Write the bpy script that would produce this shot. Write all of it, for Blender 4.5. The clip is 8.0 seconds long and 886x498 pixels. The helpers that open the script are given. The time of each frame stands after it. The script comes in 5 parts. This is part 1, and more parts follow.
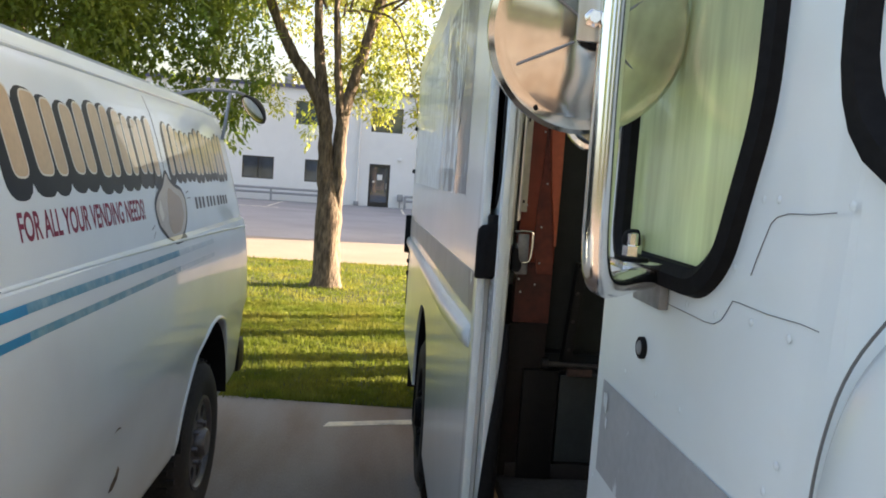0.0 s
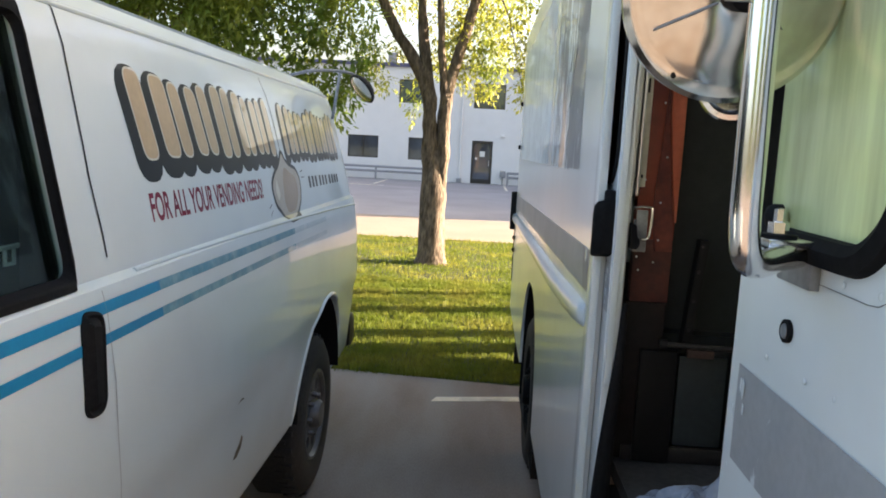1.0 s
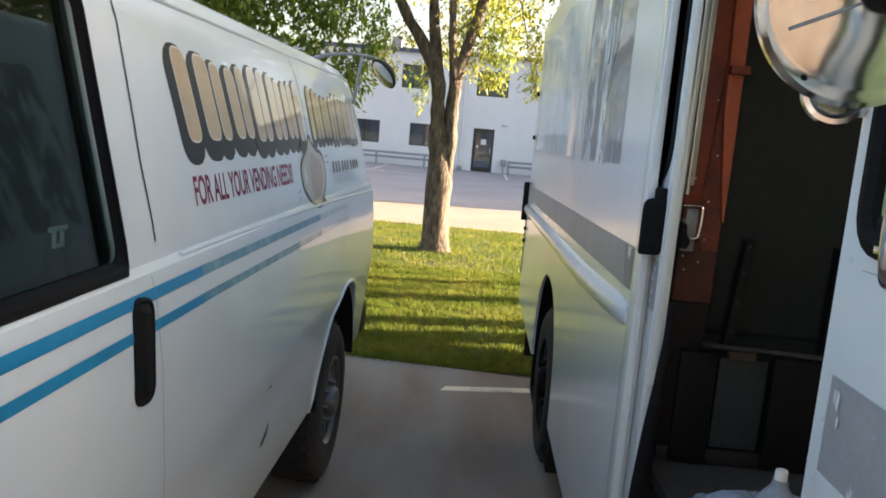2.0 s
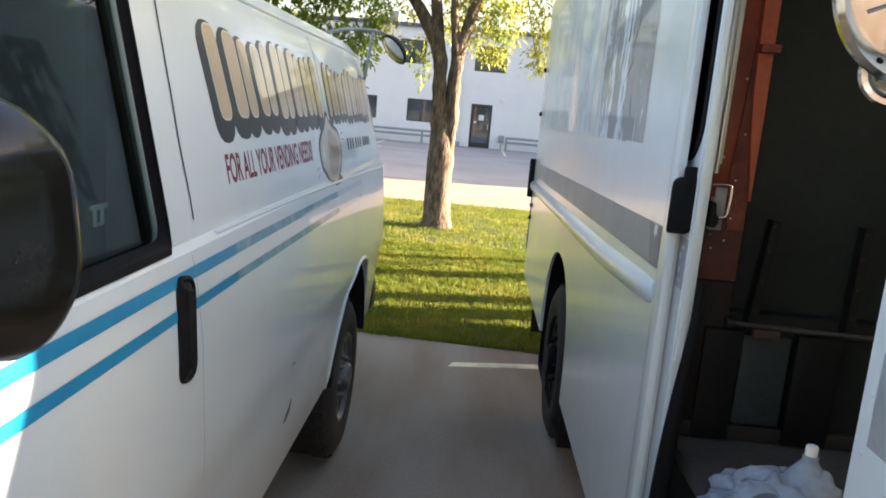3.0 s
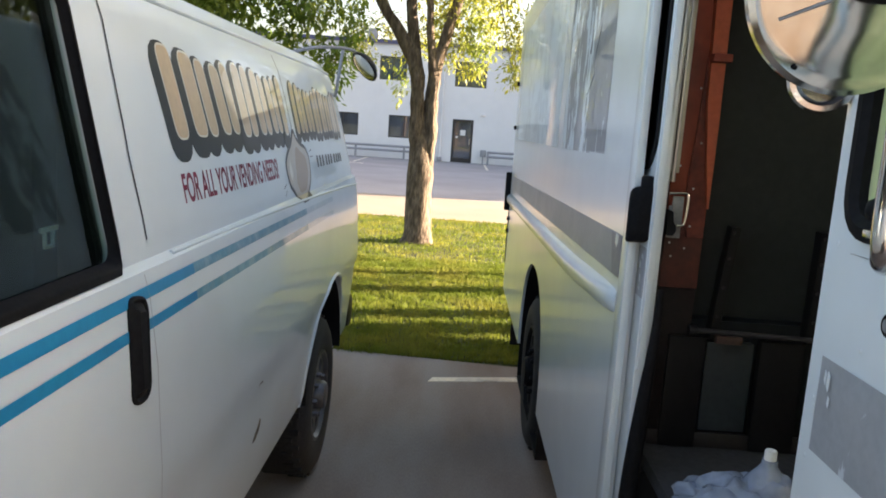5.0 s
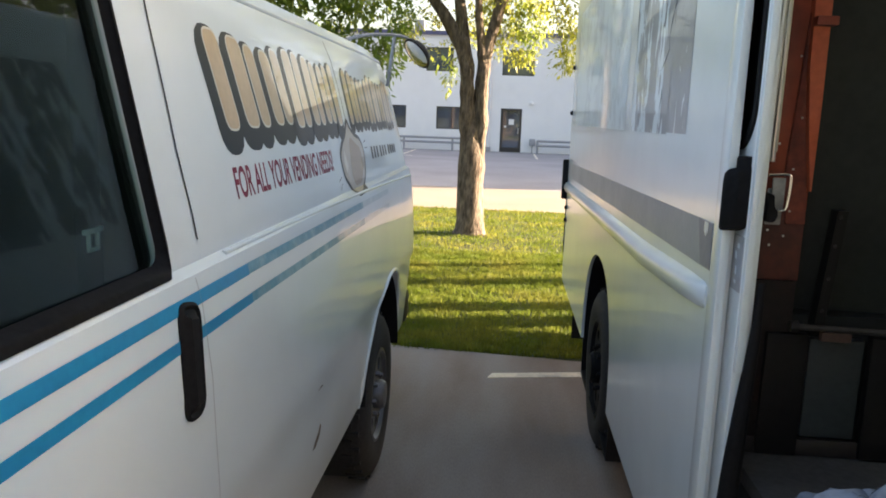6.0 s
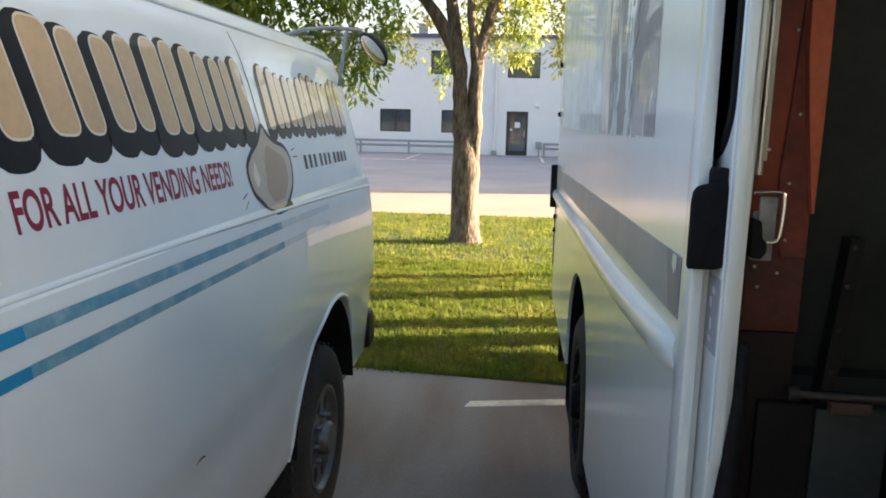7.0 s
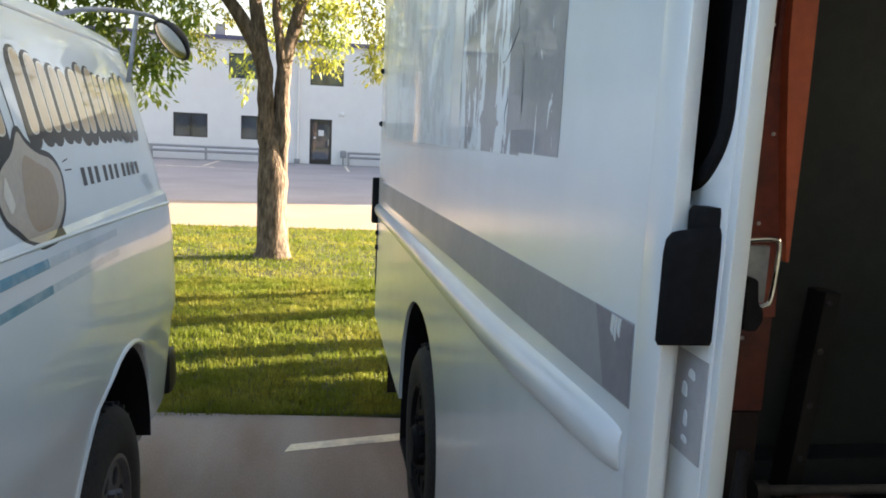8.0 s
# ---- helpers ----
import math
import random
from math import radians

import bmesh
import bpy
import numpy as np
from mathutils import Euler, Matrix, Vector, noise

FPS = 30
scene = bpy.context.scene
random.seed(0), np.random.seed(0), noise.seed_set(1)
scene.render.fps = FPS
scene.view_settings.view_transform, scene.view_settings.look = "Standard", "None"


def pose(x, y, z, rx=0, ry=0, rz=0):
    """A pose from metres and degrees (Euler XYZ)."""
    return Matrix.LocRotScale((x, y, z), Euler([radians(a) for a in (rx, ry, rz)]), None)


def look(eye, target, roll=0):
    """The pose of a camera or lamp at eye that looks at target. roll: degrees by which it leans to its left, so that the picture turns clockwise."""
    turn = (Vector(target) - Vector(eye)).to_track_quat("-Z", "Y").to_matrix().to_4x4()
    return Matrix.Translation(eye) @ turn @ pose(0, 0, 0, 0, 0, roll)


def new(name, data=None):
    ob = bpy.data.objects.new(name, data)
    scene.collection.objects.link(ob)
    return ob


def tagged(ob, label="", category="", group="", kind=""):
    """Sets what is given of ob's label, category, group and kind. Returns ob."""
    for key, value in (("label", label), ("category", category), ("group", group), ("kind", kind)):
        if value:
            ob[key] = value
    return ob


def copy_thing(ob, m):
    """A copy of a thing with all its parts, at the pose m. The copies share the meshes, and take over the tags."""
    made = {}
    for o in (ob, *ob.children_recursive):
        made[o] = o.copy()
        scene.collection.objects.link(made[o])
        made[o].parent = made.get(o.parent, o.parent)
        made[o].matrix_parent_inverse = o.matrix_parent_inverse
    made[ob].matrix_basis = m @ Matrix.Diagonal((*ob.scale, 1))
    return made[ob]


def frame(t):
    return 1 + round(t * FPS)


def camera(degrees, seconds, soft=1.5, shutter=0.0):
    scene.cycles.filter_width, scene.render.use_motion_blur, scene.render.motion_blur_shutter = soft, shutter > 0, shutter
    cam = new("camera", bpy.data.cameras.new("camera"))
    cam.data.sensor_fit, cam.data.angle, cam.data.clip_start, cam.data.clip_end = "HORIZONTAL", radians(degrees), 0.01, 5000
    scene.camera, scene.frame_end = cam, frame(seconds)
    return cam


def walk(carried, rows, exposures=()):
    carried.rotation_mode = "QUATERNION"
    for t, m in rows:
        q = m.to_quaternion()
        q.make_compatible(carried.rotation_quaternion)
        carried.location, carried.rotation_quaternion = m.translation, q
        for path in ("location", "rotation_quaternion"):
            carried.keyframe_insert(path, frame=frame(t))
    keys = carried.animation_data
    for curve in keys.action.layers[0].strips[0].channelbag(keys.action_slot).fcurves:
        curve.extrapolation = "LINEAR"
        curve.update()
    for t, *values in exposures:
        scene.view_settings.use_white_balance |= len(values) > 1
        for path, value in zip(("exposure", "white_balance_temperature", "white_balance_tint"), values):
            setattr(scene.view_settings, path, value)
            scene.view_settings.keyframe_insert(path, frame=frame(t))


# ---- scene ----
cam = camera(60.6, 8.0, 1.8)
PATH = [
    (0, (0.623, 0.388, 1.718), (0.794, 2.372, 1.53), 4.0),
    (0.2, (0.616, 0.394, 1.716), (0.675, 2.379, 1.481), 3.5),
    (0.5, (0.603, 0.403, 1.711), (0.551, 2.385, 1.444), 2.5),
    (1, (0.595, 0.411, 1.715), (0.501, 2.391, 1.45), 3.0),
    (1.5, (0.54, 0.421, 1.719), (0.479, 2.402, 1.45), 4.3),
    (1.7, (0.512, 0.441, 1.717), (0.429, 2.42, 1.438), 4.8),
    (3, (0.386, 0.429, 1.716), (0.323, 2.395, 1.356), 5.0),
    (3.5, (0.388, 0.423, 1.715), (0.245, 2.383, 1.348), 4.0),
    (4, (0.419, 0.409, 1.72), (0.29, 2.369, 1.342), 4.3),
    (4.5, (0.453, 0.409, 1.721), (0.398, 2.383, 1.405), 4.2),
    (4.7, (0.461, 0.416, 1.723), (0.435, 2.389, 1.399), 4.4),
    (5.8, (0.392, 0.519, 1.696), (0.292, 2.495, 1.407), 1.4),
    (6, (0.394, 0.582, 1.697), (0.236, 2.545, 1.35), 2.0),
    (6.5, (0.478, 0.827, 1.686), (0.122, 2.767, 1.352), 2.7),
    (6.7, (0.545, 0.907, 1.7), (0.195, 2.855, 1.408), 2.4),
    (7, (0.594, 1.064, 1.698), (0.406, 3.026, 1.36), 1.3),
    (7.2, (0.58, 1.152, 1.685), (0.597, 3.116, 1.304), -0.1),
    (7.5, (0.489, 1.274, 1.691), (0.745, 3.23, 1.364), -0.1),
    (8, (0.48, 1.505, 1.698), (0.805, 3.456, 1.4), 2.8),
]
walk(cam, [(t, look(eye, target, roll)) for t, eye, target, roll in PATH], [(0.0, 2.76, 6950, 18), (1.0, 2.82, 6750, 18), (1.5, 2.68, 6750, 18), (3.0, 3.02, 6800, 18), (4.5, 2.87, 6800, 18), (6.0, 2.89, 6900, 18), (7.0, 2.83, 6700, 17), (7.25, 2.98, 6700, 17), (7.5, 2.98, 6800, 18), (8.0, 2.93, 6850, 18)])

# ---- world, sun ----
SUN_AZ, SUN_EL = 14.0, 13.0          # degrees from +x towards +y, and above the horizon
world = bpy.data.worlds.new("sky")
scene.world = world
world.use_nodes = True
wn = world.node_tree.nodes
sky = wn.new("ShaderNodeTexSky")
sky.sky_type, sky.sun_disc = "NISHITA", False
sky.sun_elevation, sky.sun_rotation = radians(SUN_EL), radians(90 - SUN_AZ)
sky.air_density, sky.dust_density, sky.ozone_density = 1.0, 5.0, 1.0
world.node_tree.links.new(sky.outputs[0], wn["Background"].inputs[0])
wn["Background"].inputs[1].default_value = 0.10
sun = bpy.data.lights.new("sun", "SUN")
sun.energy, sun.angle, sun.color = 5.0, radians(0.6), (1.0, 0.85, 0.63)
toward = Vector((math.cos(radians(SUN_AZ)) * math.cos(radians(SUN_EL)), math.sin(radians(SUN_AZ)) * math.cos(radians(SUN_EL)), math.sin(radians(SUN_EL))))
sun_ob = new("sun", sun)
sun_ob.matrix_basis = look(toward * 60, (0, 0, 0))


# ---- materials ----
def mat(name, colour, rough=0.5, metal=0.0, var=0.12, scale=3.0, fine=60.0, bump=0.0, coat=0.0, spec=0.5, other=None, stretch=(1, 1, 1), piece=0.0, coat_rough=0.03):
    """A surface with colour variation at two scales, uneven gloss and fine relief; other: a second colour that shows in patches."""
    m = bpy.data.materials.new(name)
    m.use_nodes = True
    n, l = m.node_tree.nodes, m.node_tree.links
    b = n["Principled BSDF"]
    co = n.new("ShaderNodeTexCoord")
    mp = n.new("ShaderNodeMapping")
    mp.inputs["Scale"].default_value = stretch
    l.new(co.outputs["Object"], mp.inputs[0])
    big, small = n.new("ShaderNodeTexNoise"), n.new("ShaderNodeTexNoise")
    big.inputs["Scale"].default_value, big.inputs["Detail"].default_value = scale, 6
    small.inputs["Scale"].default_value, small.inputs["Detail"].default_value = fine, 5
    l.new(mp.outputs[0], big.inputs[0])
    l.new(mp.outputs[0], small.inputs[0])
    mix = n.new("ShaderNodeMix")
    mix.data_type = "RGBA"
    c = colour
    far = other or tuple(max(0, v * (1 - 2.2 * var)) for v in c)
    mix.inputs["A"].default_value = (*c, 1)
    mix.inputs["B"].default_value = (*far, 1)
    ramp = n.new("ShaderNodeMapRange")
    ramp.inputs["From Min"].default_value, ramp.inputs["From Max"].default_value = (0.42, 0.66) if other else (0.3, 0.8)
    l.new(big.outputs[0], ramp.inputs[0])
    l.new(ramp.outputs[0], mix.inputs["Factor"])
    hsv = n.new("ShaderNodeHueSaturation")
    val = n.new("ShaderNodeMapRange")
    val.inputs["From Min"].default_value, val.inputs["From Max"].default_value = 0.3, 0.7
    val.inputs["To Min"].default_value, val.inputs["To Max"].default_value = 1 - var, 1 + var
    l.new(small.outputs[0], val.inputs[0])
    last = val.outputs[0]
    if piece:
        info = n.new("ShaderNodeObjectInfo")
        spread = n.new("ShaderNodeMapRange")
        spread.inputs["To Min"].default_value, spread.inputs["To Max"].default_value = 1 - piece, 1 + piece
        l.new(info.outputs["Random"], spread.inputs[0])
        times = n.new("ShaderNodeMath")
        times.operation = "MULTIPLY"
        l.new(last, times.inputs[0])
        l.new(spread.outputs[0], times.inputs[1])
        last = times.outputs[0]
    l.new(last, hsv.inputs["Value"])
    l.new(mix.outputs["Result"], hsv.inputs["Color"])
    l.new(hsv.outputs[0], b.inputs["Base Color"])
    rr = n.new("ShaderNodeMapRange")
    rr.inputs["To Min"].default_value, rr.inputs["To Max"].default_value = max(0.02, rough * 0.8), min(1, rough * 1.25)
    l.new(big.outputs[0], rr.inputs[0])
    l.new(rr.outputs[0], b.inputs["Roughness"])
    b.inputs["Metallic"].default_value = metal
    b.inputs["Coat Weight"].default_value = coat
    b.inputs["Coat Roughness"].default_value = coat_rough
    b.inputs["Specular IOR Level"].default_value = spec
    if bump:
        bp = n.new("ShaderNodeBump")
        bp.inputs["Strength"].default_value, bp.inputs["Distance"].default_value = 0.6, bump
        l.new(small.outputs[0], bp.inputs["Height"])
        l.new(bp.outputs[0], b.inputs["Normal"])
    return m


def glass_mat(name, tint):
    """Tinted flat glass: it lets the view through straight and mirrors by Fresnel."""
    m = bpy.data.materials.new(name)
    m.use_nodes = True
    n, l = m.node_tree.nodes, m.node_tree.links
    clear, gloss, mx, lw = n.new("ShaderNodeBsdfTransparent"), n.new("ShaderNodeBsdfGlossy"), n.new("ShaderNodeMixShader"), n.new("ShaderNodeLayerWeight")
    clear.inputs[0].default_value = (*tint, 1)
    gloss.inputs["Roughness"].default_value = 0.02
    lw.inputs["Blend"].default_value = 0.5
    steep, amount = n.new("ShaderNodeMath"), n.new("ShaderNodeMath")
    steep.operation, amount.operation = "POWER", "MULTIPLY_ADD"
    steep.inputs[1].default_value = 4.0
    amount.inputs[1].default_value, amount.inputs[2].default_value = 0.6, 0.025
    l.new(lw.outputs["Facing"], steep.inputs[0])
    l.new(steep.outputs[0], amount.inputs[0])
    l.new(amount.outputs[0], mx.inputs[0])
    l.new(clear.outputs[0], mx.inputs[1])
    l.new(gloss.outputs[0], mx.inputs[2])
    l.new(mx.outputs[0], n["Material Output"].inputs[0])
    return m


VAN_WHITE = mat("van_white_paint", (0.665, 0.735, 0.75), 0.3, var=0.025, scale=2, fine=5, coat=0.55, bump=0.0018, spec=0.3)
STEP_WHITE = mat("step_van_paint", (0.735, 0.81, 0.825), 0.3, var=0.03, scale=1.5, fine=7, coat=0.8, bump=0.0022, coat_rough=0.15)
STEP_GREY = mat("grey_vinyl_stripe", (0.305, 0.325, 0.34), 0.4, var=0.06, scale=4, fine=40)
GHOST_GREY = mat("weathered_vinyl_grey", (0.36, 0.38, 0.40), 0.35, var=0.08, scale=10, fine=80, coat=0.3)
RUBBER = mat("black_rubber", (0.012, 0.012, 0.013), 0.65, var=0.2, fine=90, bump=0.0005, spec=0.1)
BLACK_PLASTIC = mat("black_plastic", (0.010, 0.010, 0.011), 0.45, var=0.15, fine=200, bump=0.0003, spec=0.22)
MIRROR_SHELL = mat("worn_black_mirror_plastic", (0.010, 0.0105, 0.009), 0.15, spec=0.4, var=0.15, scale=9, fine=200, bump=0.0002, other=(0.019, 0.018, 0.015))
TYRE = mat("tyre_rubber", (0.02, 0.02, 0.021), 0.75, var=0.25, fine=70, bump=0.001, other=(0.035, 0.033, 0.03), spec=0.25)
STEEL_RIM = mat("steel_wheel_paint", (0.12, 0.12, 0.125), 0.4, metal=0.5, var=0.15, fine=50)
CHROME = mat("chrome", (0.80, 0.78, 0.75), 0.17, metal=1.0, var=0.06, scale=6, fine=40)
SPUN = mat("spun_stainless", (0.68, 0.66, 0.59), 0.14, metal=1.0, var=0.08, scale=5, fine=60)
ALU = mat("brushed_aluminium", (0.62, 0.63, 0.64), 0.35, metal=1.0, var=0.1, fine=120, stretch=(1, 1, 0.05))
DARK_GLASS = glass_mat("tinted_glass", (0.69, 0.79, 0.745))
VAN_LINING = mat("grey_van_lining", (0.032, 0.038, 0.036), 0.7, var=0.15, fine=40)
SEAM_GREY = mat("grimy_seam_sealer", (0.17, 0.17, 0.165), 0.6, var=0.15, fine=60)
CREAM_STEEL = mat("cream_painted_steel", (0.62, 0.60, 0.50), 0.4, var=0.08, scale=6, fine=50, other=(0.45, 0.43, 0.36))
WORN_STEEL = mat("worn_grey_steel", (0.30, 0.31, 0.32), 0.4, metal=0.3, var=0.2, fine=60)
BLUE = mat("blue_vinyl", (0.001, 0.235, 0.455), 0.35, var=0.05, coat=0.2, spec=0.3)
BLUE_WORN = mat("worn_blue_vinyl", (0.05, 0.25, 0.36), 0.4, var=0.12, scale=14, fine=60, other=(0.20, 0.36, 0.43), coat=0.5)
GHOST_BLUE = mat("bleached_blue_vinyl", (0.46, 0.56, 0.60), 0.4, var=0.08, scale=14, fine=60, other=(0.56, 0.63, 0.65), coat=0.5)
TAN = mat("tan_lettering_vinyl", (0.55, 0.37, 0.19), 0.3, var=0.06, scale=12, coat=0.6)
DARK_VINYL = mat("dark_shadow_vinyl", (0.008, 0.007, 0.011), 0.3, var=0.1, coat=0.22, spec=0.1)
CREAM = mat("cream_outline_vinyl", (0.72, 0.66, 0.52), 0.3, var=0.04, coat=1.0)
RED = mat("red_lettering_vinyl", (0.25, 0.004, 0.04), 0.4, var=0.1, coat=0.12, spec=0.3)
ORANGE = mat("orange_primer_paint", (0.25, 0.036, 0.012), 0.5, var=0.14, scale=4, fine=30, other=(0.165, 0.025, 0.010))
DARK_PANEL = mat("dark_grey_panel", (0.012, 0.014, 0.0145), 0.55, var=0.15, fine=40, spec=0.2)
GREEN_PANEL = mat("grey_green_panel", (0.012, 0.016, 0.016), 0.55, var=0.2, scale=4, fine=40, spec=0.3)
CAB_FLOOR = mat("cab_floor_mat", (0.055, 0.055, 0.056), 0.8, var=0.2, fine=60, bump=0.001)
CONCRETE = mat("lot_concrete", (0.262, 0.224, 0.198), 0.85, var=0.1, scale=1.3, fine=90, bump=0.0015, other=(0.198, 0.145, 0.112), stretch=(1.6, 0.4, 1))
DARK_STEEL = mat("grimy_dark_steel", (0.03, 0.028, 0.027), 0.6, metal=0.4, var=0.25, fine=60)
SLAB = mat("far_concrete", (0.30, 0.245, 0.19), 0.85, var=0.1, scale=0.5, fine=20, bump=0.001)
ASPHALT = mat("faded_asphalt", (0.30, 0.285, 0.285), 0.9, var=0.12, scale=0.4, fine=25, bump=0.002)
SOIL = mat("lawn_soil", (0.07, 0.085, 0.025), 0.95, var=0.3, scale=2, fine=30, bump=0.004)
BARK = mat("ash_bark", (0.165, 0.13, 0.10), 0.95, var=0.45, scale=16, fine=34, bump=0.05, stretch=(1, 1, 0.3), other=(0.075, 0.058, 0.046), spec=0.2)
STUCCO = mat("white_metal_siding", (0.78, 0.765, 0.735), 0.6, var=0.02, scale=0.5, fine=2.5)
BLUE_TRIM = mat("blue_roof_trim", (0.09, 0.09, 0.17), 0.5, var=0.1)
DARK_FRAME = mat("dark_bronze_frame", (0.03, 0.027, 0.025), 0.4, var=0.1)
BLD_GLASS = mat("dark_office_glass", (0.075, 0.10, 0.135), 0.05, var=0.3, scale=0.8, coat=1.0, spec=1.0)
PIPE = mat("grey_painted_pipe", (0.33, 0.33, 0.335), 0.5, var=0.1)
PAPER = mat("white_paper_notice", (0.75, 0.74, 0.7), 0.7, var=0.04)
RUST = mat("rust_scrape", (0.05, 0.035, 0.025), 0.8, var=0.3, scale=20, fine=120, other=(0.2, 0.16, 0.11))
WHITE_LINE = mat("worn_paint_and_sun_streak", (0.80, 0.71, 0.55), 0.8, var=0.12, fine=30, other=(0.35, 0.33, 0.3))


def leaf_mat(name, colour, other, spec=0.5):
    m = mat(name, colour, 0.5, var=0.25, scale=1.5, fine=9, other=other, spec=spec)
    n, l = m.node_tree.nodes, m.node_tree.links
    b, out = n["Principled BSDF"], n["Material Output"]
    t, mx = n.new("ShaderNodeBsdfTranslucent"), n.new("ShaderNodeMixShader")
    src = b.inputs["Base Color"].links[0].from_socket
    l.new(src, t.inputs[0])
    mx.inputs[0].default_value = 0.5
    l.new(b.outputs[0], mx.inputs[1])
    l.new(t.outputs[0], mx.inputs[2])
    l.new(mx.outputs[0], out.inputs[0])
    return m


GRASS = leaf_mat("grass_blades", (0.125, 0.165, 0.022), (0.22, 0.225, 0.04), 0.12)
LEAF = leaf_mat("ash_leaves", (0.13, 0.21, 0.03), (0.25, 0.30, 0.045))
# sunlight is put into this leaf colour, brighter and yellower than LEAF
LEAF_SUN = leaf_mat("sunlit_ash_leaves", (0.36, 0.37, 0.05), (0.2, 0.27, 0.05))


# ---- building blocks ----
def thing(name, loc, label="", category="", group="", kind=""):
    e = new(name)
    e.empty_display_size = 0.1
    e.location = loc
    return tagged(e, label, category, group, kind)


def part(name, bm, material, parent=None, label="", sharp=38):
    """Links a bmesh as one mesh object under a thing or under a part."""
    me = bpy.data.meshes.new(name)
    bmesh.ops.recalc_face_normals(bm, faces=bm.faces)
    bm.to_mesh(me)
    bm.free()
    return mesh_part(name, me, material, parent, label, sharp)


def mesh_part(name, me, material, parent=None, label="", sharp=38):
    me.materials.clear()
    me.materials.append(material)
    if sharp:
        me.shade_smooth()
        me.set_sharp_from_angle(angle=radians(sharp))
    ob = new(name, me)
    if parent:
        ob.parent = parent
        if parent.data is None:
            ob.matrix_parent_inverse = Matrix.Translation(-parent.location)
    if label:
        ob["label"] = label
    return ob


def box(bm, x0, x1, y0, y1, z0, z1, r=0.0):
    m = Matrix.Translation(((x0 + x1) / 2, (y0 + y1) / 2, (z0 + z1) / 2)) @ Matrix.Diagonal((x1 - x0, y1 - y0, z1 - z0, 1))
    made = bmesh.ops.create_cube(bm, size=1, matrix=m)["verts"]
    if r:
        edges = list({e for v in made for e in v.link_edges})
        bmesh.ops.bevel(bm, geom=edges, offset=r, segments=2, affect="EDGES", profile=0.6)
    return bm


def tube(bm, pts, radii, sides=12, caps=True):
    """A round bar along points; radii: one, or one for each point."""
    pts = [Vector(p) for p in pts]
    if not isinstance(radii, (list, tuple)):
        radii = [radii] * len(pts)
    rings = []
    side = None
    for i, p in enumerate(pts):
        d = (pts[min(i + 1, len(pts) - 1)] - pts[max(i - 1, 0)]).normalized()
        if side is None:
            side = d.orthogonal().normalized()
        side = (side - d * side.dot(d)).normalized()
        up = d.cross(side)
        rings.append([bm.verts.new(p + radii[i] * (math.cos(a) * side + math.sin(a) * up)) for a in [2 * math.pi * k / sides for k in range(sides)]])
    for a, b in zip(rings, rings[1:]):
        for k in range(sides):
            bm.faces.new((a[k], a[(k + 1) % sides], b[(k + 1) % sides], b[k]))
    if caps:
        bm.faces.new(rings[0][::-1])
        bm.faces.new(rings[-1])
    return bm


def arc(pts, n=6):
    """A smooth line through points (Catmull-Rom)."""
    p = [Vector(q) for q in pts]
    p = [2 * p[0] - p[1]] + p + [2 * p[-1] - p[-2]]
    out = []
    for i in range(1, len(p) - 2):
        for k in range(n):
            t = k / n
            out.append(0.5 * (2 * p[i] + (p[i + 1] - p[i - 1]) * t + (2 * p[i - 1] - 5 * p[i] + 4 * p[i + 1] - p[i + 2]) * t * t + (3 * p[i] - p[i - 1] - 3 * p[i + 1] + p[i + 2]) * t ** 3))
    return out + [p[-2]]


def loft(bm, sections, closed=True, caps=True):
    rings = [[bm.verts.new(p) for p in s] for s in sections]
    n = len(rings[0])
    for a, b in zip(rings, rings[1:]):
        for k in range(n if closed else n - 1):
            bm.faces.new((a[k], a[(k + 1) % n], b[(k + 1) % n], b[k]))
    if caps:
        bm.faces.new(rings[0][::-1])
        bm.faces.new(rings[-1])
    return bm


def prism(bm, poly, axis, a, b):
    """A solid from a polygon in the plane across an axis, from a to b along it."""
    def at(p, w):
        return (w, p[0], p[1]) if axis == "x" else (p[0], w, p[1]) if axis == "y" else (p[0], p[1], w)
    return loft(bm, [[at(p, a) for p in poly], [at(p, b) for p in poly]])


def turned(bm, profile, centre, axis, sides=48):
    """A lathe shape: profile of (radius, height) round an axis through centre."""
    ax = Vector(axis).normalized()
    u = ax.orthogonal().normalized()
    w = ax.cross(u)
    c = Vector(centre)
    rings = []
    for r, h in profile:
        rings.append([bm.verts.new(c + ax * h + r * (math.cos(t) * u + math.sin(t) * w)) for t in [2 * math.pi * k / sides for k in range(sides)]])
    for a, b in zip(rings, rings[1:]):
        for k in range(sides):
            bm.faces.new((a[k], a[(k + 1) % sides], b[(k + 1) % sides], b[k]))
    for ring in (rings[0], rings[-1]):
        bm.faces.new(ring)
    return bm


def rounded(poly, r, n=5):
    """The polygon with its corners rounded."""
    out = []
    m = len(poly)
    for i, p in enumerate(poly):
        p, a, b = Vector(p), Vector(poly[i - 1]), Vector(poly[(i + 1) % m])
        q = min(r, (a - p).length * 0.45, (b - p).length * 0.45)
        s, e = p + (a - p).normalized() * q, p + (b - p).normalized() * q
        for k in range(n + 1):
            t = k / n
            out.append(tuple((1 - t) ** 2 * s + 2 * t * (1 - t) * p + t * t * e))
    return out


